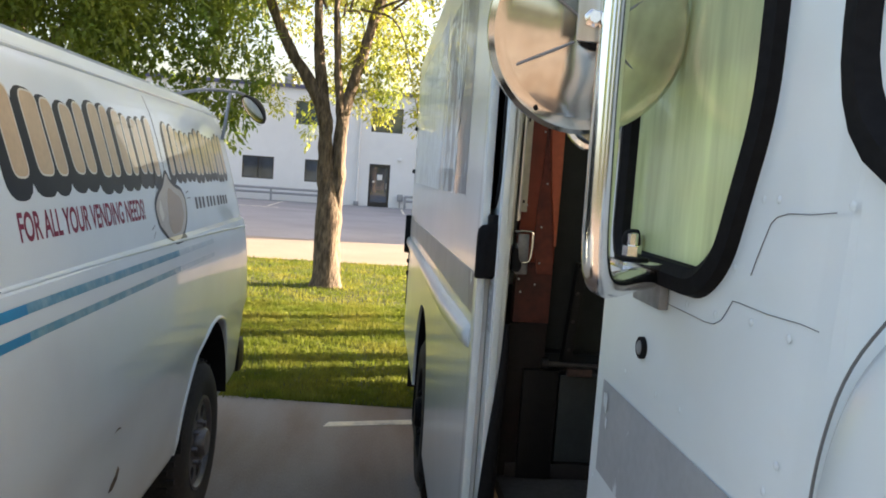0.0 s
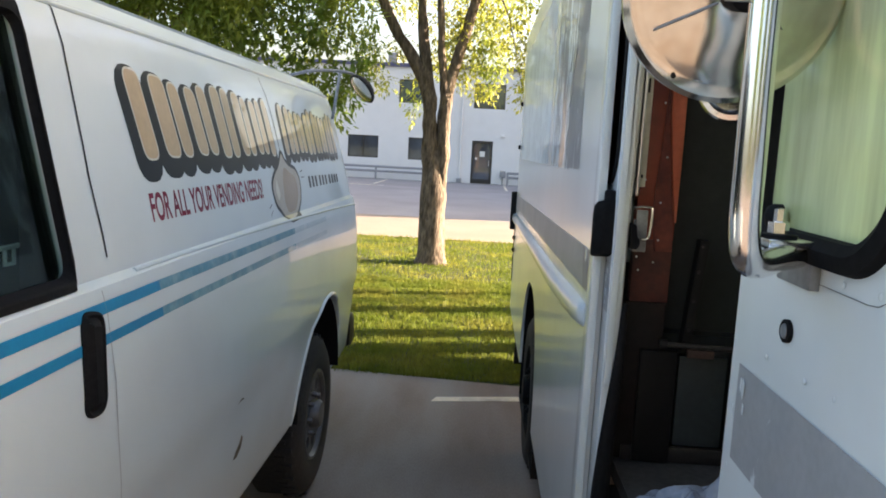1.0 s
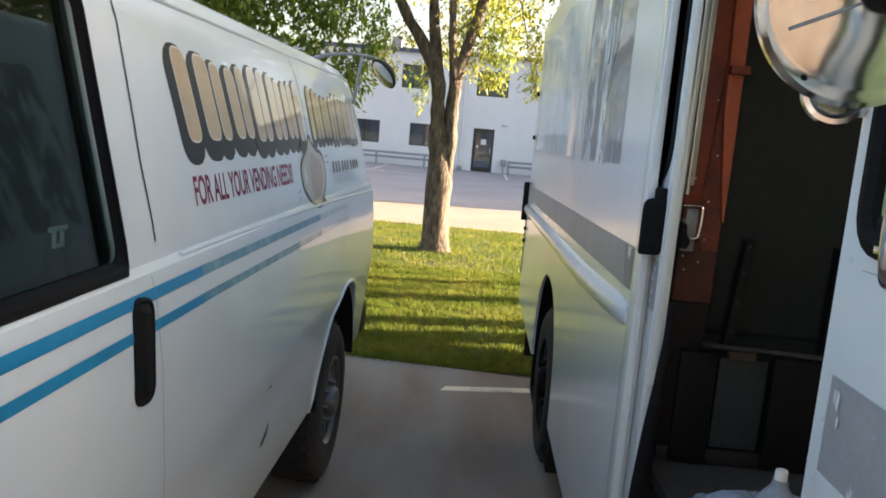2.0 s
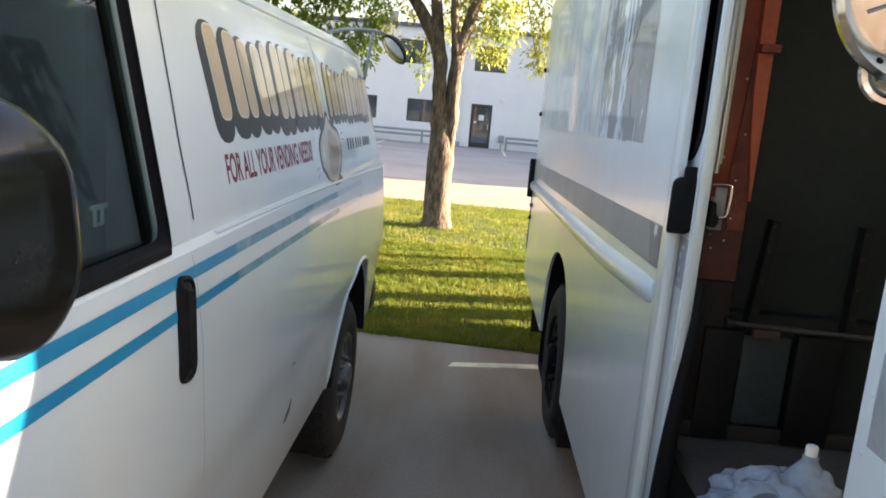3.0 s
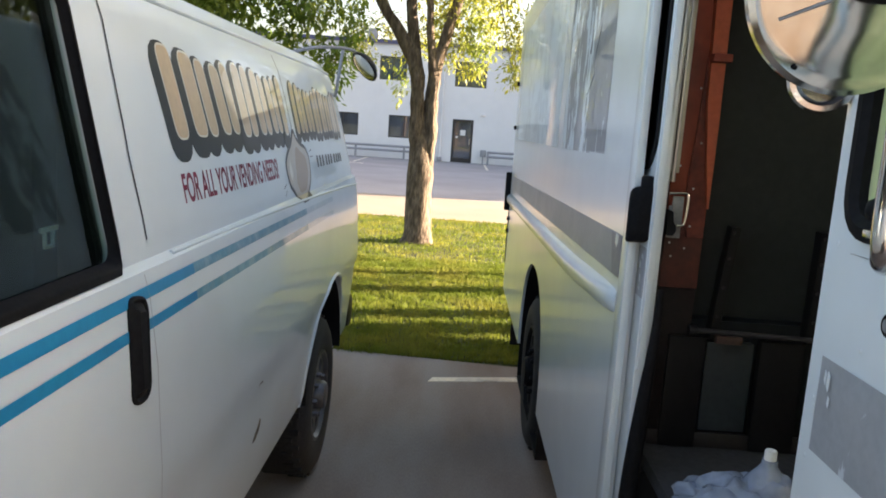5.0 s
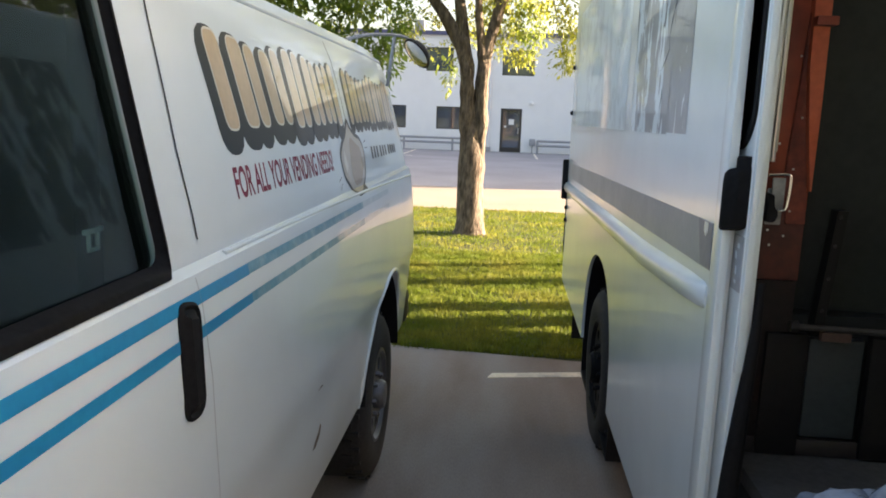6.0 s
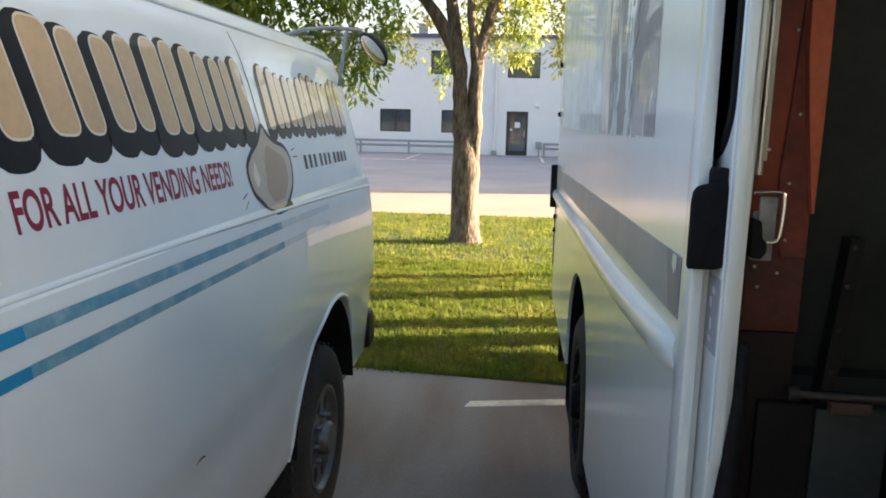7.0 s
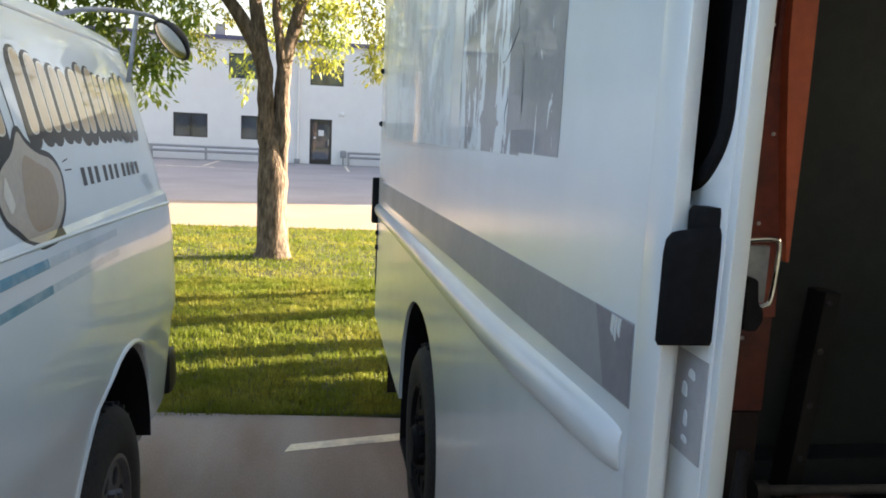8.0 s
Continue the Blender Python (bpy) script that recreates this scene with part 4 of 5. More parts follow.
def step_van():
    s = thing("step_van", (S_MID, 3.2, 0), "white step van with grey side stripe and open sliding door", "step van")
    out, inn = step_profile(0), step_profile(0.016)
    shell = loft(bmesh.new(), [[(x, y, z) for x, z in out + inn[::-1]] for y in (SY0, SY1)])
    ay = 4.48
    arch = [(ay - 0.60, 0.2), (ay - 0.60, 0.45)] + [(ay + 0.60 * math.copysign(abs(math.cos(a)) ** 0.9, math.cos(a)), 0.45 + 0.555 * math.sin(a) ** 0.9) for a in [math.pi * (1 - k / 20) for k in range(21)]] + [(ay + 0.60, 0.45), (ay + 0.60, 0.2)]
    shell = carve(shell, [prism(bmesh.new(), arch, "x", SX - 0.2, SX + 0.3), prism(bmesh.new(), arch, "x", S_FAR - 0.3, S_FAR + 0.2)])
    part("box_body", shell, STEP_WHITE, s, "glossy white painted box body", sharp=25)
    part("rear_wall", box(bmesh.new(), SX + 0.05, S_FAR - 0.05, SY1 - 0.05, SY1 - 0.01, 0.45, 2.66), STEP_WHITE, s)
    for x0, x1 in ((SX + 0.014, SX + 0.36), (S_FAR - 0.36, S_FAR - 0.014)):
        tub = carve(prism(bmesh.new(), grown(arch, 0.03), "x", x0, x1), [prism(bmesh.new(), grown(arch, 0.008), "x", x0 - 0.02 if x0 < 2 else x0 + 0.02, x1 - 0.02 if x0 < 2 else x1 + 0.02)])
        part("wheel_tub", tub, RUBBER, s, "black wheel tub")
    part("box_floor", box(bmesh.new(), SX + 0.37, S_FAR - 0.37, SY0 + 0.2, SY1 - 0.06, 0.80, 0.85), CAB_FLOOR, s)
    part("chassis", box(bmesh.new(), SX + 0.3, S_FAR - 0.3, 0.3, SY1 - 0.1, 0.42, 0.56), RUBBER, s)
    for y in (ay, 0.75):
        for x, o in ((SX + 0.025, -1), (S_FAR - 0.025, 1)):
            wheel("wheel", x, y, 0.415, o, 0.415, 0.25, 0.26, s, rim_mat=RUBBER)
    for x in (SX + 0.001, S_FAR - 0.29):
        part("mud_flap", box(bmesh.new(), x, x + 0.28, 5.70, 5.712, 0.21, 0.62, 0.004), RUBBER, s, "black rubber mud flap")
    # rub rail
    prof = [(0.0, 1.215), (-0.017, 1.222), (-0.029, 1.245), (-0.029, 1.27), (-0.017, 1.292), (0.0, 1.30)]
    def drop(y):
        return -0.024 * (y - 2.4)

    def lift(y):
        return 0.022 * max(0.0, (3.2 - y) / 0.8)
    rail = loft(bmesh.new(), [[(SX + x * k - 0.0005, y, 1.257 + 0.008 + drop(y) + lift(y) + (z - 1.257) * (0.6 + 0.4 * k)) for x, z in prof] for y, k in ((2.425, 0.12), (2.44, 0.4), (2.48, 0.6), (2.6, 0.78), (2.9, 0.92), (3.2, 1.0), (4, 1), (SY1 - 0.03, 1.0), (SY1, 0.4))])
    part("rub_rail", rail, STEP_WHITE, s, "white pressed rub rail")
    # edge trim at the doorway
    part("corner_trim", box(bmesh.new(), SX - 0.005, SX + 0.016, SY0 - 0.003, SY0 + 0.07, 0.40, 2.58, 0.005), STEP_WHITE, s)
    part("door_flange", box(bmesh.new(), SX + 0.018, SX + 0.0305, SY0 + 0.02, SY0 + 0.06, 0.46, 1.63, 0.002), STEP_WHITE, s, "white flange behind the doorway edge")
    # stripe and weathered patches
    st = prism(bmesh.new(), [(2.41, 1.352), (SY1 - 0.02, 1.352 + drop(SY1)), (SY1 - 0.02, 1.466 + drop(SY1)), (2.415, 1.466)], "x", SX - 0.0015, SX + 0.002)
    part("stripe", st, STEP_GREY, s, "grey vinyl side stripe")
    st = prism(bmesh.new(), [(2.412, 1.355), (2.50, 1.353), (2.55, 1.463), (2.416, 1.464)], "x", SX - 0.0028, SX - 0.001)
    part("stripe_patch", st, mat("dark_stripe_patch", (0.225, 0.225, 0.25), 0.4, var=0.08, scale=8, fine=50), s, "darker patched end of the stripe")
    for y, z, w in ((2.455, 1.437, 0.008), (2.468, 1.428, 0.006), (2.478, 1.434, 0.009)):
        st = prism(bmesh.new(), [(y, z), (y + w, z + 0.006), (y + w * 0.8, 1.463), (y - w * 0.4, 1.463), (y - w * 0.1, z + 0.014)], "x", SX - 0.004, SX - 0.002)
        part("stripe_flake", st, STEP_WHITE, s, "white sliver where vinyl has peeled")
    part_patches(s)
    # tail lamp rubber and hinges
    part("tail_flap", box(bmesh.new(), SX - 0.045, SX + 0.03, SY1, SY1 + 0.05, 1.06, 1.38, 0.012), RUBBER, s, "black rubber tail lamp guard")
    part("tail_seal", box(bmesh.new(), SX - 0.006, SX + 0.012, SY1 + 0.0005, SY1 + 0.02, 0.62, 1.06, 0.004), RUBBER, s, "black rubber strip down the tail edge")
    for z in (1.75, 2.1, 1.0, 0.9):
        part("marker_lamp", turned(bmesh.new(), [(0.018, 0), (0.018, 0.012), (0.01, 0.02)], (SX, SY1 - 0.06, z), (-1, 0, 0), 12), RUBBER, s)
    part("rear_bumper", box(bmesh.new(), SX + 0.02, S_FAR - 0.02, SY1, SY1 + 0.16, 0.42, 0.58, 0.02), RUBBER, s, "black rear bumper")
    cab(s)
    sliding_door(s)


def flaked_vinyl(name, vinyl, paint, lost, streak):
    """Old vinyl on white paint, worn off in upright ragged flakes; lost: the share that is gone."""
    m = mat(name, vinyl, 0.35, var=0.06, scale=10, fine=70, coat=0.35)
    n, l = m.node_tree.nodes, m.node_tree.links
    b = n["Principled BSDF"]
    co, mp, tall, chip, band, add, cut, mix = (n.new(k) for k in ("ShaderNodeTexCoord", "ShaderNodeMapping", "ShaderNodeTexNoise", "ShaderNodeTexNoise", "ShaderNodeTexNoise", "ShaderNodeMath", "ShaderNodeMapRange", "ShaderNodeMix"))
    mp.inputs["Scale"].default_value = (1, streak, 7.0)
    l.new(co.outputs["Object"], mp.inputs[0])
    tall.inputs["Scale"].default_value, tall.inputs["Detail"].default_value, tall.inputs["Distortion"].default_value = 1.0, 7, 0.9
    l.new(mp.outputs[0], tall.inputs[0])
    flat = n.new("ShaderNodeMapping")
    flat.inputs["Scale"].default_value = (0, streak * 0.4, 0.9)
    l.new(co.outputs["Object"], flat.inputs[0])
    band.inputs["Scale"].default_value, band.inputs["Detail"].default_value = 1.0, 1
    l.new(flat.outputs[0], band.inputs[0])
    add.operation = "MULTIPLY_ADD"
    add.inputs[1].default_value = 0.8
    l.new(band.outputs[0], add.inputs[0])
    l.new(tall.outputs[0], add.inputs[2])
    cut.inputs["From Min"].default_value, cut.inputs["From Max"].default_value = 0.9 + lost, 0.92 + lost
    l.new(add.outputs[0], cut.inputs[0])
    mix.data_type = "RGBA"
    mix.inputs["B"].default_value = (*paint, 1)
    src = b.inputs["Base Color"].links[0].from_socket
    l.new(src, mix.inputs["A"])
    l.new(cut.outputs[0], mix.inputs["Factor"])
    l.new(mix.outputs["Result"], b.inputs["Base Color"])
    return m


def part_patches(s):
    """Old vinyl lettering weathered into upright ragged strips."""
    white = (0.735, 0.81, 0.825)
    whole = flaked_vinyl("weathered_vinyl", (0.30, 0.315, 0.335), white, 0.26, 30)
    torn = flaked_vinyl("torn_vinyl", (0.30, 0.315, 0.33), white, 0.03, 20)
    ghost = flaked_vinyl("ghost_vinyl", (0.655, 0.72, 0.735), white, -0.06, 8)
    rnd = random.Random(12)

    def ragged(y0, y1, z0, z1, rag, m, name, label, proud):
        n = 26

        def edge(y, k, amount):
            return (y + amount * rnd.uniform(-1, 1), z0 + (z1 - z0) * k / n)
        poly = [edge(y1, k, rag) for k in range(n + 1)] + [edge(y0, k, 0.001) for k in range(n, -1, -1)]
        bm = bmesh.new()
        f = bm.faces.new([bm.verts.new((SX - proud, q, w)) for q, w in poly])
        bmesh.ops.triangulate(bm, faces=[f])
        part(name, bm, m, s, label, 0)
    ragged(2.79, 3.06, 1.668, 2.40, 0.006, whole, "vinyl_panel", "broad strip of weathered grey vinyl", 0.0006)
    ragged(3.062, 3.775, 1.662, 2.40, 0.012, torn, "vinyl_remnant", "torn grey vinyl flaked into upright strips", 0.0004)
    ragged(3.95, 6.45, 1.66, 2.46, 0.02, ghost, "vinyl_ghost", "pale ghost of old vinyl lettering", 0.0004)
    # dark cracks along the torn edge
    for line in ([(3.05, 2.09), (3.075, 2.05), (3.10, 2.02), (3.13, 1.97), (3.115, 1.93), (3.16, 1.90), (3.22, 1.87), (3.25, 1.868)], [(3.19, 2.10), (3.215, 2.05), (3.235, 2.01)], [(3.20, 1.71), (3.205, 1.75), (3.185, 1.78), (3.19, 1.81)]):
        part("vinyl_crack", tube(bmesh.new(), [(SX - 0.0006, y, z) for y, z in line], [0.0004 + 0.0006 * ((i * 7) % 3) for i in range(len(line))], 5), SEAM_GREY, s)


def cab_wall(z0, z1, inset=0.0):
    """Plan of the cab's front wall (x, y), from the near doorway round the nose to the far one."""
    i = inset
    half = [(0.96 + i, 1.47), (0.958 + i, 1.2), (0.957 + i, 1.0), (0.962 + i, 0.90), (0.985 + i * 0.9, 0.82), (1.04 + i * 0.7, 0.75), (1.13 + i * 0.5, 0.70 + i * 0.8), (1.4, 0.66 + i), (S_MID, 0.64 + i)]
    return half + [(2 * S_MID - x, y) for x, y in half[:-1]][::-1]


def cab(s):
    out, inn = cab_wall(0, 0), cab_wall(0, 0, 0.03)
    ring = out + inn[::-1]
    wall = prism(bmesh.new(), ring, "z", 0.45, 2.42)
    q = rounded([(1.395, 1.635), (1.14, 1.635), (1.098, 1.665), (1.046, 1.80), (1.042, 2.3), (1.395, 2.3)], 0.04, 5)
    cut_q = prism(bmesh.new(), q, "x", 0.8, 1.15)
    cut_q2 = prism(bmesh.new(), q, "x", 2.85, 3.2)
    near = [q for q in out]
    lengths = [0.0]
    for p, q2 in zip(near, near[1:]):
        lengths.append(lengths[-1] + math.dist(p, q2))
    total = lengths[-1]

    def on_wall(u, d, z):
        """The place u metres along the cab's front wall, d outwards."""
        u = min(max(u, 0.0), total)
        k = max(i for i in range(len(lengths) - 1) if lengths[i] <= u + 1e-9)
        t = (u - lengths[k]) / (lengths[k + 1] - lengths[k])
        p = Vector(near[k]).lerp(Vector(near[k + 1]), t)
        def nrm(i):
            e = Vector(near[min(i + 1, len(near) - 1)]) - Vector(near[max(i - 1, 0)])
            return Vector((e.y, -e.x)).normalized()
        n = nrm(k).lerp(nrm(k + 1), t).normalized()
        n = n if n.dot(p - Vector((S_MID, 1.6))) > 0 else -n
        return Vector((p.x + n.x * d, p.y + n.y * d, z))

    def bent(bm):
        for u in [0.5 + 0.03 * i for i in range(14)] + [total - 0.5 - 0.03 * i for i in range(14)] + lengths[1:-1]:
            bmesh.ops.bisect_plane(bm, geom=bm.verts[:] + bm.edges[:] + bm.faces[:], plane_co=(u, 0, 0), plane_no=(1, 0, 0))
        for vtx in bm.verts:
            vtx.co = on_wall(vtx.co.x, vtx.co.y, vtx.co.z)
        return bm
    ws = rounded([(0.568, 1.74), (total - 0.568, 1.74), (total - 0.568, 2.3), (0.568, 2.3)], 0.11, 8)
    cut_w = bent(prism(bmesh.new(), ws, "y", -0.07, 0.05))
    part("cab_wall", carve(wall, [cut_q, cut_q2, cut_w]), STEP_WHITE, s, "white riveted cab front", sharp=30)
    # quarter windows with their rubber
    for x, d in ((0.957, -1), (2 * S_MID - 0.957, 1)):
        gk = bmesh.new()
        rr = []
        for dd, g in ((-0.002, 0.026), (0.011, 0.023), (0.014, 0.006), (0.007, -0.006), (-0.008, -0.008)):
            rr.append([gk.verts.new((x + d * dd, y, z)) for y, z in grown(q, g)])
        for a, b in zip(rr, rr[1:]):
            for k in range(len(a)):
                gk.faces.new((a[k], a[(k + 1) % len(a)], b[(k + 1) % len(a)], b[k]))
        w = part("quarter_window", prism(bmesh.new(), grown(q, 0.004), "x", x + 0.004 - (0.0 if d < 0 else 0.012), x + 0.008 - (0.0 if d < 0 else 0.012)), GREEN_GLASS, s, "quarter window with its green glow put into the dust film")
        part("rubber_seal", gk, RUBBER, w, "thick black window rubber")
    # windscreen rubber round the curved front, and the glass in it
    dense = []
    for i, p in enumerate(ws):
        a, b = Vector(ws[i - 1]), Vector(p)
        n = max(1, int((b - a).length / 0.03))
        dense += [tuple(a + (b - a) * k / n) for k in range(1, n + 1)]
    gk = bmesh.new()
    rr = [[gk.verts.new(on_wall(u, dd, z)) for u, z in grown(dense, g)] for dd, g in ((-0.002, 0.03), (0.012, 0.026), (0.014, 0.010), (0.002, 0.0), (-0.02, -0.001))]
    for a, b in zip(rr, rr[1:]):
        for k in range(len(a)):
            gk.faces.new((a[k], a[(k + 1) % len(a)], b[(k + 1) % len(a)], b[k]))
    part("windscreen_rubber", gk, RUBBER, s, "thick black windscreen rubber")
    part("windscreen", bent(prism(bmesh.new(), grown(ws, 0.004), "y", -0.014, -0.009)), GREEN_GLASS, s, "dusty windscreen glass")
    # stripe round the cab corner
    sl = [(x, y) for x, y in out if x < 1.2]
    pane = loft(bmesh.new(), [[(x - 0.0016, y - (0.0016 if y < 0.9 else 0), z) for x, y in sl] for z in (1.312, 1.446)], closed=False, caps=False)
    for vtx in pane.verts:
        if vtx.co.y > 1.46:
            vtx.co.y = 1.435
    # the white reflection on this vinyl is put in as lighter grey and pale streaks
    part("stripe", pane, flaked_vinyl("reflection_streaked_stripe", (0.345, 0.37, 0.385), (0.60, 0.66, 0.68), 0.16, 12), s, "grey vinyl stripe round the cab")
    for y, z, w, h in ((1.402, 1.405, 0.006, 0.028), (1.396, 1.385, 0.004, 0.016), (1.411, 1.412, 0.004, 0.02), (1.432, 1.36, 0.003, 0.02)):
        part("stripe_flake", prism(bmesh.new(), [(y, z), (y + w, z + 0.3 * h), (y + 0.6 * w, z + h), (y - 0.4 * w, z + 0.8 * h), (y - 0.3 * w, z + 0.3 * h)], "x", 0.9543, 0.9549), STEP_WHITE, s)
    # wheel-arch fairing standing out from the corner
    fb = bmesh.new()
    prof = rounded([(0.30, 0.5), (0.893, 0.5), (0.893, 1.52), (0.87, 1.60), (0.80, 1.68), (0.70, 1.72), (0.30, 1.72)], 0.04, 5)
    loft(fb, [[(x, y, z) for y, z in grown(prof, -g)] for x, g in ((1.02, 0.0), (0.962, 0.0), (0.945, 0.006), (0.935, 0.02), (0.93, 0.05))])
    part("corner_fairing", fb, STEP_WHITE, s, "white bulging corner fairing", 45)
    edge = rounded([(0.893, 0.6), (0.893, 1.52), (0.87, 1.60), (0.80, 1.68), (0.70, 1.72)], 0.04, 5)[1:-1]
    part("fairing_seam", tube(bmesh.new(), [(0.9565, y + 0.018, z + 0.002) for y, z in edge if z > 0.62], 0.0013, 6), SEAM_GREY, s, "grimy seam along the fairing")
    # folded seams, rivets, fuel cap and bracket plate of the near panel
    X = 0.9565
    for line in ([(1.40, 1.592), (1.25, 1.5925), (1.12, 1.591), (1.10, 1.593), (1.085, 1.600), (1.074, 1.612), (1.066, 1.6215), (1.055, 1.622), (1.0, 1.621), (0.95, 1.623), (0.925, 1.622)], [(1.037, 1.650), (1.03, 1.665), (1.022, 1.68), (1.012, 1.698), (1.003, 1.704), (0.985, 1.708), (0.95, 1.709), (0.92, 1.712)]):
        part("panel_seam", tube(bmesh.new(), [(X, y, z) for y, z in line], 0.00042, 6), SEAM_GREY, s)
    for y, z in ((1.342, 1.48), (1.231, 1.483), (1.16, 1.487), (1.099, 1.603), (1.169, 1.601), (1.028, 1.609), (0.965, 1.608), (0.962, 1.503), (1.069, 1.653), (1.44, 1.385), (0.977, 1.475), (1.028, 1.718), (1.003, 1.719), (0.902, 1.718), (1.44, 1.3), (1.44, 1.15), (1.44, 1.0), (1.435, 1.6), (1.43, 1.72), (1.43, 1.84)):
        part("rivet", turned(bmesh.new(), [(0.0040, 0.0), (0.0034, 0.0004), (0.0021, 0.0008), (0.0005, 0.0010)], (X, y, z), (-1, 0, 0), 10), STEP_WHITE, s)
    k = part("lock_plug", turned(bmesh.new(), [(0.0138, -0.002), (0.0138, 0.003), (0.011, 0.0045), (0.010, 0.002)], (X, 1.29, 1.525), (-1, 0, 0), 24), RUBBER, s, "black rubber lock plug")
    part("lock_face", turned(bmesh.new(), [(0.0095, 0.001), (0.0085, 0.0045), (0.002, 0.005)], (X, 1.29, 1.525), (-1, 0, 0), 16), WORN_STEEL, k)
    # cab roof
    roof = [(x, y) for x, y in out]
    part("cab_roof", loft(bmesh.new(), [[(x, y, 2.42) for x, y in roof] + [(S_FAR, SY0 - 0.005, 2.42), (SX, SY0 - 0.005, 2.42)], [(S_MID + (x - S_MID) * 0.94, 1.5 + (y - 1.5) * 0.94, 2.63) for x, y in roof] + [(S_FAR - 0.1, SY0 - 0.005, 2.63), (SX + 0.1, SY0 - 0.005, 2.63)]]), STEP_WHITE, s)
    # floor and entrance step
    part("cab_floor", box(bmesh.new(), 1.0, S_FAR - 0.06, 0.72, 4.0, 0.84, 0.88), CAB_FLOOR, s, "dark worn cab floor")
    part("step_tread", box(bmesh.new(), 0.93, 1.20, 1.475, SY0 - 0.005, 0.42, 0.46), ALU, s, "worn metal entrance step")
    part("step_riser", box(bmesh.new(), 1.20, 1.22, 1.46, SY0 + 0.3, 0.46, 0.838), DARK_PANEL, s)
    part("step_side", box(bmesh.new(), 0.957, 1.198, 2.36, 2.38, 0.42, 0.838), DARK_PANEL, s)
    # made-up opening, shaped so that sun crosses the cab onto the cargo van
    opening = rounded([(1.30, 1.95), (1.965, 1.95), (2.10, 2.13), (2.12, 2.34), (1.30, 2.34)], 0.05, 5)
    far = carve(box(bmesh.new(), S_FAR - 0.1, S_FAR - 0.06, 1.20, SY0 + 0.1, 0.5, 2.42), [prism(bmesh.new(), opening, "x", S_FAR - 0.3, S_FAR + 0.1)])
    part("far_door", far, STEP_WHITE, s, "white driver's door with an opening added to let the sun through")


def dusty_glass(name, tint, dust, amount):
    """Old window glass with a streaky film of dust on it; the film colour carries the glow."""
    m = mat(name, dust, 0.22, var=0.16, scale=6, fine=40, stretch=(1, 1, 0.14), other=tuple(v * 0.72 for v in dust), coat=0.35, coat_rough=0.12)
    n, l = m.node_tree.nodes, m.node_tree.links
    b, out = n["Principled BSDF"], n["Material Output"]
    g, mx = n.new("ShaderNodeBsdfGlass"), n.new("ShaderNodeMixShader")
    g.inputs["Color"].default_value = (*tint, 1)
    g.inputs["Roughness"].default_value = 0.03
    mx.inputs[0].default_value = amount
    film, lit = n.new("ShaderNodeBsdfTranslucent"), n.new("ShaderNodeMixShader")
    l.new(b.inputs["Base Color"].links[0].from_socket, film.inputs[0])
    lit.inputs[0].default_value = 0.05
    l.new(b.outputs[0], lit.inputs[1])
    l.new(film.outputs[0], lit.inputs[2])
    l.new(g.outputs[0], mx.inputs[1])
    l.new(lit.outputs[0], mx.inputs[2])
    l.new(mx.outputs[0], out.inputs[0])
    return m


# the pale green film colour carries the glow of leaves and sun in the glass
GREEN_GLASS = dusty_glass("green_glow_dusty_glass", (0.6, 0.8, 0.5), (0.67, 0.76, 0.45), 0.92)


